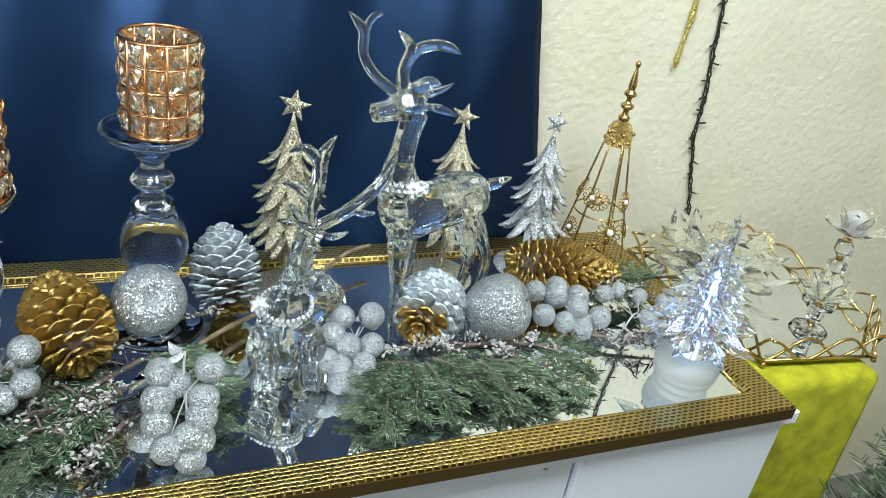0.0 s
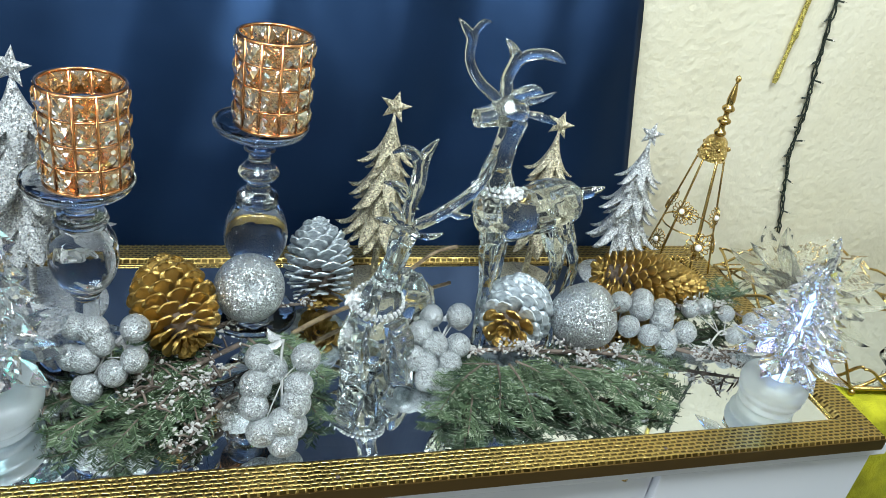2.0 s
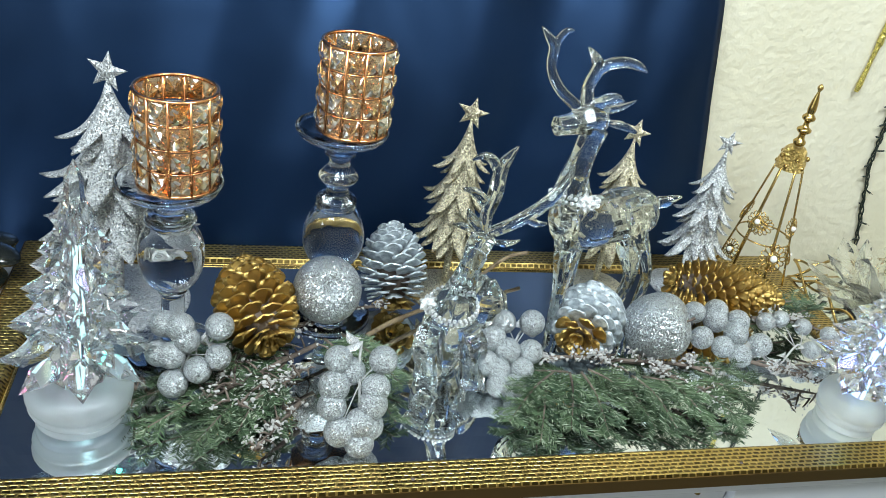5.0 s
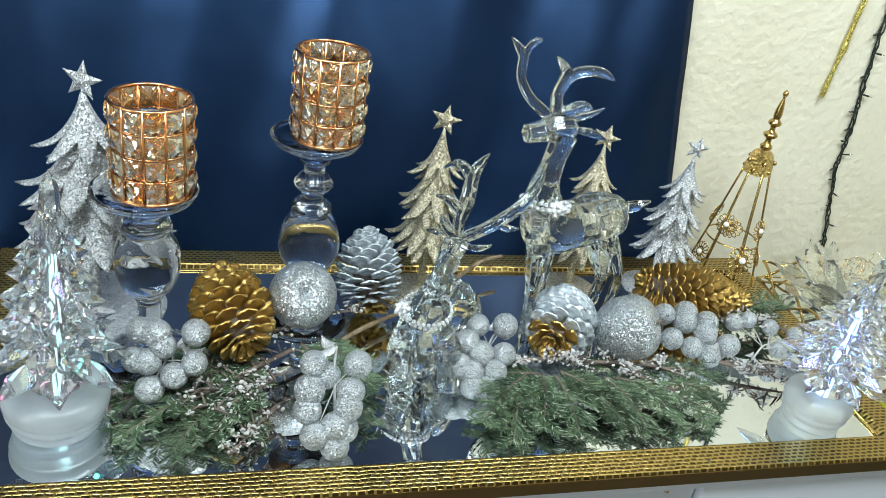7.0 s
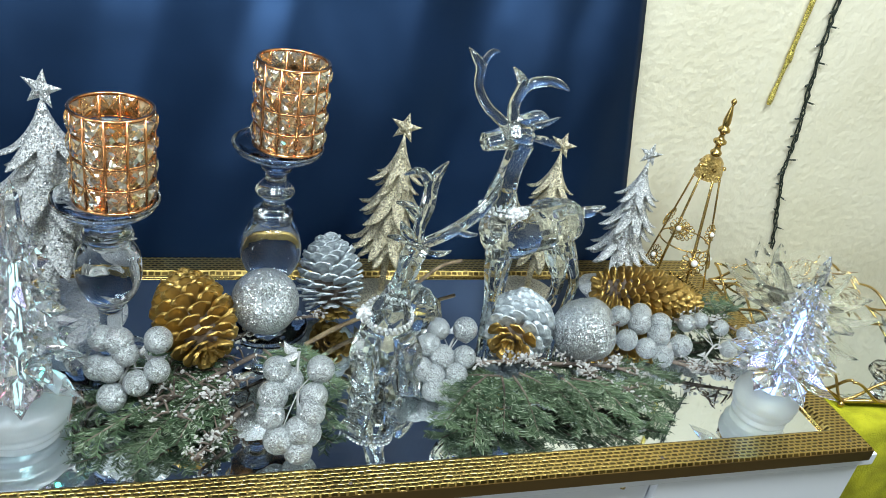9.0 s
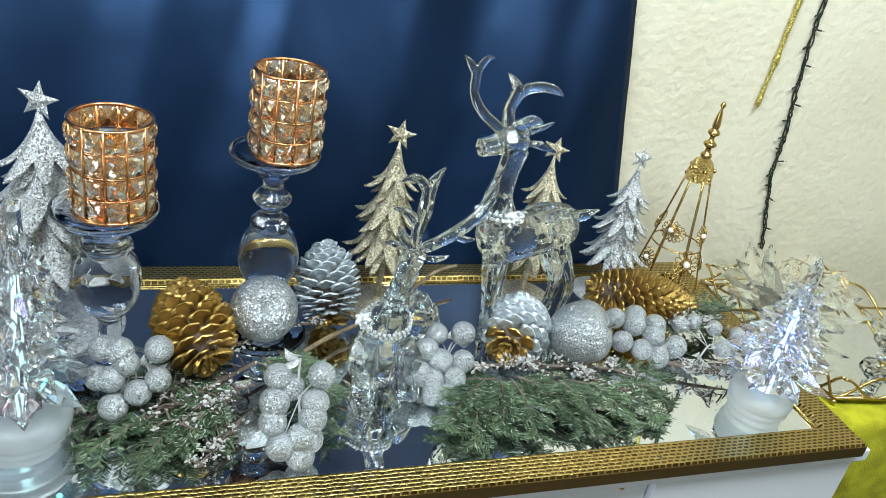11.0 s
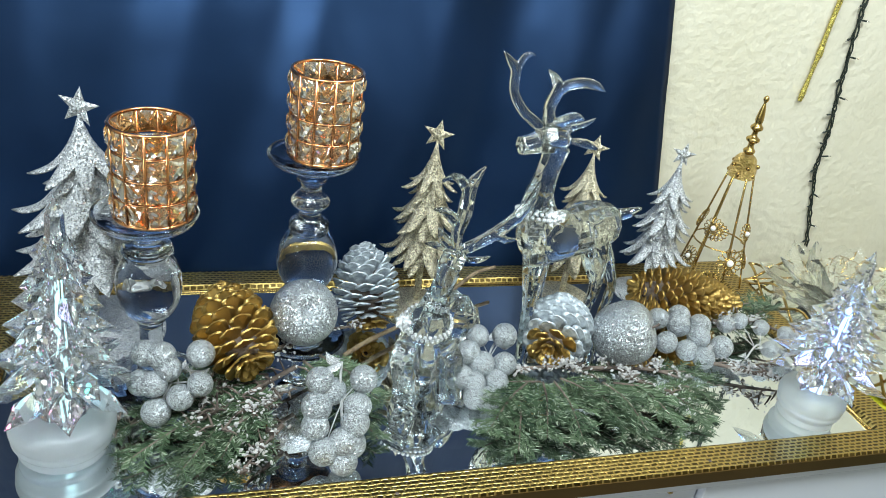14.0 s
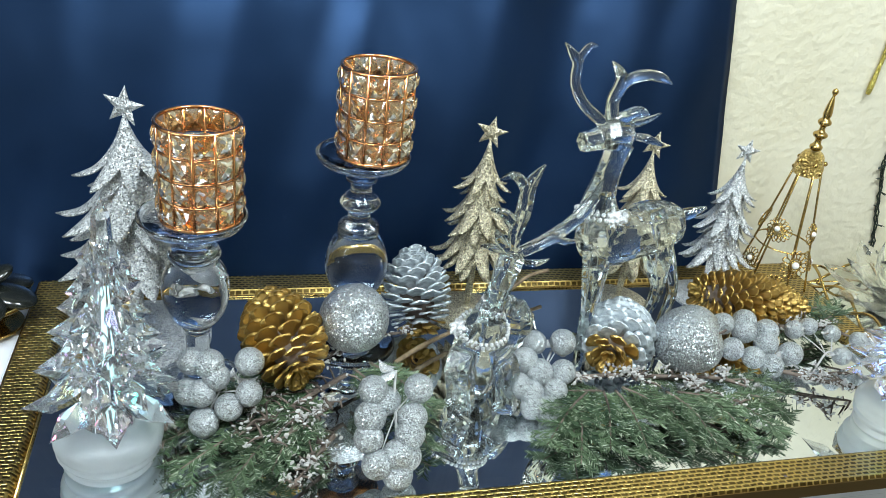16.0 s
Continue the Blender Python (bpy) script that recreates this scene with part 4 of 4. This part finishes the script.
def fir_branch(a, b, spray, seed, label="green artificial fir branch dusted with frost", needle=0.0092):
    """A flat spray: one bent stem with side shoots that shorten to its tip."""
    rng = random.Random(seed)
    a, b = Vector(a), Vector(b)
    t = thing("fir_branch", a, label, "fir branch", "fir branches")
    d = b - a
    bend = Vector((0, 0, rng.uniform(0.004, 0.012)))
    pts = [Vector((0, 0, 0)), d * 0.5 + bend, d]
    line = smooth_line(pts, 5)
    part("stem", tube(pts, [0.0018, 0.0013, 0.0006], 6), BARK, t)
    segs = list(zip(line, line[1:]))
    side = d.cross(Vector((0, 0, 1))).normalized()
    for k in range(1, len(line) - 1):
        for s in (-1, 1):
            f = k / len(line)
            L = spray * (1 - 0.62 * f) * rng.uniform(0.65, 1.0)
            tip = line[k] + (side * s * 0.75 + d.normalized() * 0.66).normalized() * L + Vector((0, 0, rng.uniform(-0.006, 0.008)))
            tip.z = max(tip.z, 0.8055 - a.z)
            part("shoot", tube([line[k], (line[k] + tip) / 2 + Vector((0, 0, 0.002)), tip], [0.0008, 0.0006, 0.0004], 5, 2), NEEDLE, t)
            segs.append((line[k], tip))
    needle_cloud("needles", segs, needle, 0.0006, NEEDLE, seed, 52, 0.00045, parent=t)
    return t


LEFT, RIGHT = (-0.062, 0.964, 0.822), (0.25, 0.936, 0.822)
for k, (a, b, w) in enumerate((
        (LEFT, (-0.225, 0.909, 0.812), 0.05), (LEFT, (-0.203, 0.872, 0.81), 0.05), ((-0.074, 0.956, 0.822), (-0.153, 0.850, 0.81), 0.045),
        ((-0.062, 0.958, 0.83), (-0.196, 0.935, 0.822), 0.04), ((-0.063, 0.955, 0.826), (-0.112, 0.866, 0.812), 0.045), ((0.0, 1.004, 0.826), (0.06, 0.93, 0.812), 0.04),
        ((-0.02, 0.99, 0.83), (0.045, 0.877, 0.81), 0.035), ((-0.142, 0.981, 0.815), (-0.055, 1.035, 0.812), 0.03), ((-0.06, 0.968, 0.83), (-0.16, 0.975, 0.818), 0.035),
        ((-0.09, 0.95, 0.828), (-0.07, 0.862, 0.81), 0.03), (RIGHT, (0.168, 0.944, 0.81), 0.04), ((0.233, 0.936, 0.822), (0.165, 0.873, 0.81), 0.045),
        ((0.252, 0.935, 0.822), (0.229, 0.857, 0.81), 0.045), ((0.265, 0.933, 0.824), (0.268, 0.846, 0.81), 0.045), ((0.305, 0.93, 0.822), (0.326, 0.857, 0.81), 0.04),
        ((0.326, 0.928, 0.822), (0.350, 0.845, 0.81), 0.04), ((0.272, 0.933, 0.828), (0.314, 0.880, 0.812), 0.04), ((0.222, 0.928, 0.822), (0.190, 0.842, 0.81), 0.045),
        ((0.339, 0.926, 0.822), (0.417, 0.888, 0.81), 0.035), ((0.58, 1.059, 0.825), (0.655, 1.063, 0.83), 0.03), ((0.57, 1.02, 0.822), (0.65, 1.05, 0.835), 0.03),
        ((0.30, 0.96, 0.818), (0.40, 0.935, 0.815), 0.03), ((0.53, 1.03, 0.818), (0.62, 1.02, 0.815), 0.03), ((0.40, 0.95, 0.815), (0.49, 0.925, 0.812), 0.03),
        ((0.362, 0.922, 0.822), (0.392, 0.846, 0.81), 0.038), ((0.385, 0.918, 0.82), (0.436, 0.858, 0.81), 0.036), ((0.41, 0.92, 0.82), (0.462, 0.882, 0.81), 0.03))):
    fir_branch(a, b, w, 11 + k)


def frosted_twig(points, crumbs, spread, seed, label):
    """Bare brown twigs with clumps of flock."""
    rng = random.Random(seed)
    t = thing("frosted_twig", points[0], label, "twig", "frosted twigs")
    base = Vector(points[0])
    line = [Vector(p) - base for p in points]
    part("main_twig", tube(line, [0.0028] + [0.0024] * (len(line) - 2) + [0.0012], 6), BARK, t)
    fine = smooth_line(line, 6)
    for k in range(30):
        p = rng.choice(fine)
        q = p + Vector((rng.uniform(-1, 1), rng.uniform(-1, 1), rng.uniform(-0.1, 0.5))) * spread * 1.1
        q.z = max(q.z, 0.8045 - base.z)
        part("twig", tube([p, (p + q) / 2 + Vector((0, 0, 0.003)), q], [0.0014, 0.0011, 0.0006], 5, 2), BARK, t)
        fine += [q, (p + q) / 2]
    snow = bmesh.new()
    spots = [rng.choice(fine) for _ in range(max(10, crumbs // 5))]
    for k in range(int(crumbs * 2.2)):
        p = rng.choice(spots if rng.random() < 0.6 else fine) + Vector((rng.gauss(0, 1), rng.gauss(0, 1), abs(rng.gauss(0, 0.7)))) * 0.0040
        p.z = max(p.z, 0.806 - base.z)
        r = rng.uniform(0.001, 0.0034)
        m = Matrix.Translation(p) @ pose(0, 0, 0, rng.uniform(0, 360), rng.uniform(0, 360), 0) @ Matrix.Diagonal((r, r * rng.uniform(0.3, 0.9), r * rng.uniform(0.15, 0.5), 1))
        bmesh.ops.create_icosphere(snow, subdivisions=1, radius=1, matrix=m)
    tagged(part("flock", snow, SNOW, t, smooth=False), "white snow flock crumbs", kind="stuff")


frosted_twig([(-0.10, 0.985, 0.835), (-0.05, 1.0, 0.84), (0.0, 1.03, 0.84), (0.06, 1.055, 0.83)], 130, 0.014, 1, "brown twig crusted with white flock under the apple")
frosted_twig([(-0.06, 0.985, 0.832), (-0.11, 0.965, 0.83), (-0.165, 0.945, 0.822), (-0.21, 0.915, 0.812)], 50, 0.02, 8, "tangle of bare brown twigs with a little flock")
frosted_twig([(-0.03, 0.975, 0.834), (-0.08, 0.94, 0.832), (-0.14, 0.905, 0.822)], 60, 0.018, 9, "bare brown twigs over the fir with flock")
frosted_twig([(-0.05, 0.93, 0.835), (-0.08, 0.905, 0.83), (-0.11, 0.89, 0.825)], 70, 0.012, 2, "short twig with white flock clumps")
frosted_twig([(-0.05, 0.90, 0.82), (-0.075, 0.87, 0.815), (-0.09, 0.852, 0.812)], 60, 0.01, 6, "short twig with white flock clumps near the frame")
frosted_twig([(0.215, 0.955, 0.828), (0.27, 0.95, 0.832), (0.33, 0.945, 0.83), (0.40, 0.94, 0.826), (0.44, 0.925, 0.818)], 210, 0.015, 3, "long brown twig thick with white flock")
frosted_twig([(0.36, 0.93, 0.828), (0.40, 0.90, 0.818), (0.425, 0.876, 0.812)], 110, 0.013, 4, "drooping twig with white flock")
frosted_twig([(0.50, 0.96, 0.815), (0.545, 0.94, 0.812), (0.585, 0.925, 0.81)], 80, 0.016, 5, "thin frosted twig on the mirror")
frosted_twig([(0.54, 1.03, 0.83), (0.60, 1.025, 0.83), (0.64, 1.0, 0.825)], 90, 0.018, 7, "thin frosted twig behind the small berries")


def branch_stub(points, r, mat, name, label, category):
    ob = new(name, mesh_of(tube(points, r, 8, 5), name, mat))
    return tagged(ob, label, category)


STRAW = material("tan_twig", (0.30, 0.21, 0.11), 0.7)
mottle(STRAW, (0.12, 0.08, 0.045), (0.28, 0.2, 0.115), 80)
branch_stub([(0.275, 1.185, 0.83), (0.24, 1.17, 0.83), (0.20, 1.14, 0.822), (0.165, 1.115, 0.808)], [0.0028, 0.0026, 0.0026, 0.002], STRAW, "dry_twig", "bare tan twig leaning on the gold frame", "twig")
branch_stub([(0.11, 1.07, 0.815), (0.07, 1.045, 0.816), (0.03, 1.01, 0.82)], [0.0026, 0.003, 0.0026], STRAW, "dry_twig", "bare tan garland stem beside the white cone", "twig")


# ---- gold wire tower ----
def flower_mesh():
    """Filigree disc: a ring of looped petals."""
    bm = bmesh.new()
    for k in range(14):
        a = 2 * math.pi * k / 14
        pts = []
        for q in range(9):
            s = math.pi * 2 * q / 8
            r, off = 0.72 + 0.28 * math.cos(s), 0.17 * math.sin(s)
            pts.append((r * math.cos(a) - off * math.sin(a), 0.06 * math.cos(s), r * math.sin(a) + off * math.cos(a)))
        tube(pts, 0.045, 5, 1, bm)
    for R in (0.44, 0.30):
        pts = [(R * math.cos(2 * math.pi * k / 16), -0.05, R * math.sin(2 * math.pi * k / 16)) for k in range(17)]
        tube(pts, 0.06, 5, 1, bm)
    return mesh_of(bm, "flower", GOLD)


def wire_tower(at):
    t = thing("wire_tower", at, "gold wire tower tree with filigree flowers and pearls", "decorative tower")
    zc, rc, rb, n = 0.188, 0.0165, 0.052, 6
    for k in range(n):
        a = 2 * math.pi * (k + 0.35) / n
        part("leg", tube([(rb * math.cos(a), rb * math.sin(a), 0.001), (0.5 * (rb + rc) * math.cos(a), 0.5 * (rb + rc) * math.sin(a), zc / 2), (rc * math.cos(a), rc * math.sin(a), zc + 0.006)], 0.0015, 6, 2), GOLD, t)
    for z in (0.004, 0.075):
        r = rb + (rc - rb) * z / zc
        part("hoop", ring_bar(r + 0.0005, z, 0.0012, 36), GOLD, t)
    part("crown", lathe(rounded([(0.019, zc - 0.006), (0.0195, zc + 0.004), (0.0175, zc + 0.012), (0.015, zc + 0.022), (0.009, zc + 0.028), (0.0, zc + 0.029)], 3), 24), FILIGREE, t)
    for k in range(10):
        a = 2 * math.pi * k / 10
        part("knob", ball(0.0034, (0.0185 * math.cos(a), 0.0185 * math.sin(a), zc + 0.001 + 0.012 * (k % 2)), 8, 6), GOLD, t)
    part("finial", lathe(rounded([(0.0, zc + 0.027), (0.007, zc + 0.03), (0.0085, zc + 0.035), (0.005, zc + 0.039), (0.0045, zc + 0.045), (0.009, zc + 0.049), (0.0095, zc + 0.053), (0.0045, zc + 0.057), (0.004, zc + 0.063), (0.0085, zc + 0.067), (0.0085, zc + 0.071), (0.005, zc + 0.075), (0.0058, zc + 0.081), (0.0042, zc + 0.094), (0.0022, zc + 0.103), (0.0018, zc + 0.106), (0.004, zc + 0.110), (0.003, zc + 0.114), (0.0, zc + 0.1165)], 3), 20), GOLD, t)
    fl = flower_mesh()
    for a, z, s in ((-96, 0.060, 0.021), (-150, 0.105, 0.016), (-62, 0.103, 0.016), (-20, 0.05, 0.015), (-178, 0.05, 0.016), (60, 0.07, 0.018), (120, 0.10, 0.016), (-125, 0.028, 0.015)):
        r = rb + (rc - rb) * z / zc + 0.003
        m = pose(0, 0, 0, 0, 0, a + 90) @ pose(0, -r, z, -12, 0, 0)
        f = part("flower", fl, None, t)
        f.matrix_local = m @ Matrix.Scale(s, 4)
        p = part("pearl", ball(0.24, (0, -0.14, 0), 14, 8), PEARL, f, "round white pearl")


FILIGREE = material("gold_filigree", (0.6, 0.42, 0.15), 0.3, 1.0)
relief(FILIGREE, 320, 1.0, 0.004, 1.0, "ShaderNodeTexVoronoi")
wire_tower((0.628, 1.176, GLASS_Z))


# ---- side table with the mirror tray ----
def side_table():
    t = thing("side_table", (0, 0, 0), "small side table covered with bright yellow plush cloth", "side table")
    bm = bmesh.new()
    x0, x1, y0, y1, zt = 0.742, 0.955, 0.872, 1.235, 0.758
    n = 24
    ring = []
    for k, (a, b) in enumerate((((x0, y0), (x1, y0)), ((x1, y0), (x1, y1)), ((x1, y1), (x0, y1)), ((x0, y1), (x0, y0)))):
        for i in range(n):
            s = i / n
            ring.append((a[0] + (b[0] - a[0]) * s, a[1] + (b[1] - a[1]) * s))
    rows = []
    cx, cy = (x0 + x1) / 2, (y0 + y1) / 2
    for z, inset in ((zt, 0.03), (zt + 0.0005, 0.016), (zt - 0.004, 0.004), (zt - 0.014, 0.0), (zt - 0.1, -0.001), (zt - 0.3, -0.002), (0.03, -0.004)):
        row = []
        for k, (x, y) in enumerate(ring):
            w = 0.004 * noise.noise((x * 30, y * 30, z * 2)) * (1 if z < zt - 0.05 else 0.4)
            dx, dy = (cx - x) / abs(x1 - x0) * 2, (cy - y) / abs(y1 - y0) * 2
            row.append(bm.verts.new((min(x + dx * (inset + w), 1.145), min(y + dy * (inset + w), 1.265), z)))
        rows.append(row)
    for a, b in zip(rows, rows[1:]):
        for k in range(len(ring)):
            j = (k + 1) % len(ring)
            bm.faces.new((a[k], b[k], b[j], a[j]))
    bm.faces.new(rows[0])
    bmesh.ops.recalc_face_normals(bm, faces=bm.faces)
    part("cloth", bm, YELLOW, t)
    part("frame", box(0.76, 0.89, 0, 0.94, 1.22, 0.74), BARK, t, smooth=False)


side_table()


def mirror_tray():
    t = thing("mirror_tray", (0, 0, 0.759), "mirror tray with a wavy gold wire rail", "tray")
    rim = [(0.768, 0.915), (0.958, 0.893), (1.04, 0.985), (0.99, 1.225), (0.745, 1.225), (0.735, 1.0)]
    bm = bmesh.new()
    lo = [bm.verts.new((x, y, 0.009)) for x, y in rim]
    hi = [bm.verts.new((x, y, 0.013)) for x, y in rim]
    for k in range(6):
        bm.faces.new((lo[k], lo[(k + 1) % 6], hi[(k + 1) % 6], hi[k]))
    bm.faces.new(hi)
    bm.faces.new(lo[::-1])
    bmesh.ops.recalc_face_normals(bm, faces=bm.faces)
    part("mirror_glass", bm, MIRROR, t, smooth=False)
    for k in range(6):
        a, b = Vector((*rim[k], 0.011)), Vector((*rim[(k + 1) % 6], 0.011))
        part("edge_bar", tube([a, b], 0.003, 8, 1), GOLD, t)
        d = b - a
        o = Vector((d.y, -d.x, 0)).normalized() * 0.002
        up = Vector((0, 0, 0.034))
        n = 24
        for ph in (0.0, math.pi):
            pts = [a + d * (i / n) + up * (0.5 + 0.5 * math.sin(2 * math.pi * i / n * 1.5 - math.pi / 2 + ph)) + o * (1 if ph else -1) for i in range(n + 1)]
            part("wave_rail", tube(pts, 0.0022, 6, 1), GOLD, t)
        part("foot", ball(0.0048, (a.x, a.y, 0.0048), 12, 8), GOLD, t)


mirror_tray()


def petal_glass(L, W, T):
    """A thick pointed crystal petal along +x, keel below and facets above."""
    bm = bmesh.new()
    pts = [(0, 0.25), (0.3, 0.75), (0.62, 1.0), (0.85, 0.6), (1.0, 0.03)]
    rows = []
    for t, w in pts:
        rows.append([bm.verts.new((L * t, -W * w, 0.10 * L * t * t)), bm.verts.new((L * t, 0, 0.10 * L * t * t + T * w)), bm.verts.new((L * t, W * w, 0.10 * L * t * t)), bm.verts.new((L * t, 0, 0.10 * L * t * t - T * 0.7 * w))])
    for a, b in zip(rows, rows[1:]):
        for k in range(4):
            bm.faces.new((a[k], b[k], b[(k + 1) % 4], a[(k + 1) % 4]))
    bm.faces.new(rows[0])
    bm.faces.new(rows[-1][::-1])
    bmesh.ops.recalc_face_normals(bm, faces=bm.faces)
    return mesh_of(bm, "petal", CRYSTAL_WHITE, False)


def crystal_lotus(at, R, label, rings=((8, 8, 1.0), (7, 30, 0.95), (5, 56, 0.84)), group="crystal lotuses"):
    t = thing("crystal_lotus", at, label, "crystal lotus", group)
    part("hub", lathe(rounded([(0, 0), (R * 0.3, 0.0), (R * 0.36, R * 0.08), (R * 0.2, R * 0.2), (0, R * 0.22)], 3), 14), GLASS, t, smooth=False)
    me = petal_glass(R * 0.84, R * 0.29, R * 0.08)
    for n, lift, s in rings:
        for k in range(n):
            o = part("petal", me, None, t)
            o.matrix_local = pose(0, 0, R * 0.09, 0, 0, 360 * (k + 0.5 * (lift > 30)) / n) @ pose(R * 0.14, 0, 0, 0, -lift, 0) @ Matrix.Scale(s, 4)
    return t


crystal_lotus((0.842, 1.13, 0.7735), 0.128, "large clear crystal lotus flower on the mirror tray")


def lotus_holder(at, stem, R, label, candle):
    """A stem of glass cubes and gold beads under a small crystal lotus."""
    t = thing("lotus_holder", at, label, "candle holder", "lotus candle holders")
    part("foot", lathe([(0, 0), (0.028, 0), (0.026, 0.006), (0.01, 0.009), (0, 0.009)], 8), GLASS, t, smooth=False)
    z = 0.0095
    for k in range(stem):
        part("bead", lathe(rounded([(0, z), (0.004, z), (0.0062, z + 0.005), (0.004, z + 0.010), (0, z + 0.010)], 3), 14), GOLD, t, "gold metal bead")
        z += 0.0105
        b = box(-0.0115, -0.0115, z, 0.0115, 0.0115, z + 0.022, 0.003)
        o = part("cube", b, GLASS, t, smooth=False)
        o.rotation_euler = (0, 0, 0.5 + k)
        z += 0.0225
    part("cap", lathe([(0, z), (0.005, z), (0.007, z + 0.005), (0, z + 0.007)], 14), GOLD, t)
    z += 0.0072
    me = petal_glass(R, R * 0.28, R * 0.09)
    for n, lift in ((8, 22), (7, 58)):
        for k in range(n):
            o = part("petal", me, None, t)
            o.matrix_local = pose(0, 0, z + 0.004, 0, 0, 360 * k / n + lift) @ pose(R * 0.1, 0, 0, 0, -lift, 0)
    if candle:
        part("candle", lathe(rounded([(0, z + 0.012), (0.015, z + 0.012), (0.018, z + 0.022), (0.016, z + 0.036), (0.007, z + 0.044), (0, z + 0.045)], 4), 24), SNOW, t, "round white candle")
    return t


lotus_holder((0.895, 0.965, 0.7725), 1, 0.046, "short crystal lotus holder with gold beads on the tray", False)
lotus_holder((0.985, 1.03, 0.7725), 3, 0.05, "tall crystal lotus holder with glass cubes and a white candle", True)


# ---- on the wall ----
def string_lights():
    t = thing("string_lights", (0.8, WALL_Y - 0.004, 1.6), "dark green string of unlit mini lights hanging on the wall", "string lights")
    base = Vector((0.8, WALL_Y - 0.004, 1.6))
    line = [(0.794, 1.606), (0.807, 1.401), (0.817, 1.247), (0.821, 1.175), (0.831, 1.09), (0.841, 1.016), (0.844, 0.958), (0.861, 0.896), (0.884, 0.816), (0.89, 0.785)]
    fine = smooth_line([(x, WALL_Y - 0.004, z) for x, z in line], 8)
    rng = random.Random(4)
    for s in (0, 1, 2):
        pts = [p - base + Vector((0.0028 * math.sin(i * 0.9 + s * 2.1) + 0.002 * rng.uniform(-1, 1), 0.002 * math.cos(i * 0.9 + s * 2.1), 0)) for i, p in enumerate(fine)]
        part("cable", tube(pts, 0.0013, 6, 1), BLACK, t)
    for i in range(6, len(fine) - 4, 3):
        p = fine[i] - base
        sgn = 1 if rng.random() < 0.55 else -1
        q = p + Vector((sgn * rng.uniform(0.009, 0.014), -0.003, rng.uniform(-0.006, 0.004)))
        b = part("socket", tube([p, q], [0.0013, 0.0016], 6, 1), BLACK, t)
        part("bulb", tube([q, q + (q - p).normalized() * 0.005], [0.0011, 0.0004], 6, 1), GLASS, b, "tiny clear unlit bulb")


string_lights()


def gold_icicle():
    t = thing("gold_icicle", (0.765, WALL_Y - 0.006, 1.071), "gold glitter icicle ornament hanging on the wall", "icicle ornament")
    pts = [(-0.003, 0, 0), (-0.002, 0, 0.012), (0.0, 0, 0.04), (0.002, 0, 0.066), (0.003, 0, 0.074), (0.003, 0, 0.1), (0.006, 0, 0.16), (0.008, 0, 0.24)]
    part("drop", tube(pts, [0.003, 0.0042, 0.0028, 0.0036, 0.005, 0.0035, 0.004, 0.005], 10), GOLD_GLITTER, t)
    part("nail", tube([(0.008, 0.006, 0.241), (0.008, -0.004, 0.243)], 0.0016, 8, 1), GOLD, t)


GOLD_GLITTER = material("gold_glitter", (0.62, 0.52, 0.14), 0.35, 0.8)
glitter(GOLD_GLITTER, 900, 0.9)
gold_icicle()


# ---- beside the frame ----
def dark_holder(at):
    """A black flower of thick glossy petals over a gold bowl on a plate."""
    t = thing("flower_holder", at, "glossy black flower candle holder with a gold bowl", "candle holder")
    part("plate", lathe(rounded([(0, 0), (0.024, 0.0), (0.034, 0.006), (0.0355, 0.009), (0.033, 0.0095), (0.02, 0.006), (0, 0.006)], 3), 36), GOLD, t, "gold rimmed plate")
    part("bowl", lathe(rounded([(0, 0.0065), (0.014, 0.007), (0.018, 0.014), (0.032, 0.028), (0.046, 0.042), (0.044, 0.046), (0.02, 0.036), (0, 0.034)], 4), 32), GOLD, t, "worn gold bowl")
    for k in range(6):
        o = part("petal", ball(0.03, (0, 0, 0), 18, 10, (1.0, 0.72, 0.30)), SMOKED, t)
        o.matrix_local = pose(0, 0, 0.050, 0, 0, 60 * k - 14) @ pose(0.028, 0, 0, 0, 14, 0)
    for k in range(4):
        o = part("petal", ball(0.022, (0, 0, 0), 16, 10, (1.0, 0.7, 0.34)), SMOKED, t)
        o.matrix_local = pose(0, 0, 0.068, 0, 0, 90 * k + 20) @ pose(0.013, 0, 0, 0, -28, 0)
    part("bud", ball(0.014, (0, 0, 0.082), 16, 12, (1, 1, 1.3)), SMOKED, t)


SMOKED = material("smoked_glass", (0.012, 0.014, 0.012), 0.16, Coat_Weight=0.4)
dark_holder((-0.413, 1.15, TOP))


def floor_fir():
    """The top of a small fir that stands on the floor in front of the side table."""
    t = thing("christmas_tree", (0.95, 0.70, 0), "green artificial fir tree standing on the floor", "christmas tree")
    part("trunk", tube([(0, 0, 0), (0, 0, 0.5), (0, 0, 0.82)], [0.02, 0.014, 0.005], 10), BARK, t)
    rng = random.Random(9)
    segs = []
    for j in range(9):
        z = 0.25 + 0.06 * j
        L = 0.27 * (1 - 0.085 * j)
        for k in range(7):
            a = 2 * math.pi * (k + 0.37 * j) / 7
            p, q = Vector((0, 0, z)), Vector((L * 0.75 * math.cos(a), L * 0.75 * math.sin(a), z + 0.10 * L))
            part("bough", tube([p, q], [0.003, 0.0012], 5, 1), BARK, t)
            segs.append((p, q))
            for f in (0.4, 0.6, 0.8):
                for s in (-1, 1):
                    m = p + (q - p) * f
                    r = m + Vector((math.cos(a + s * 0.7), math.sin(a + s * 0.7), 0.25)) * 0.06
                    segs.append((m, r))
    needle_cloud("needles", segs, 0.022, 0.0026, NEEDLE, 77, thick=0.0009, parent=t)


floor_fir()
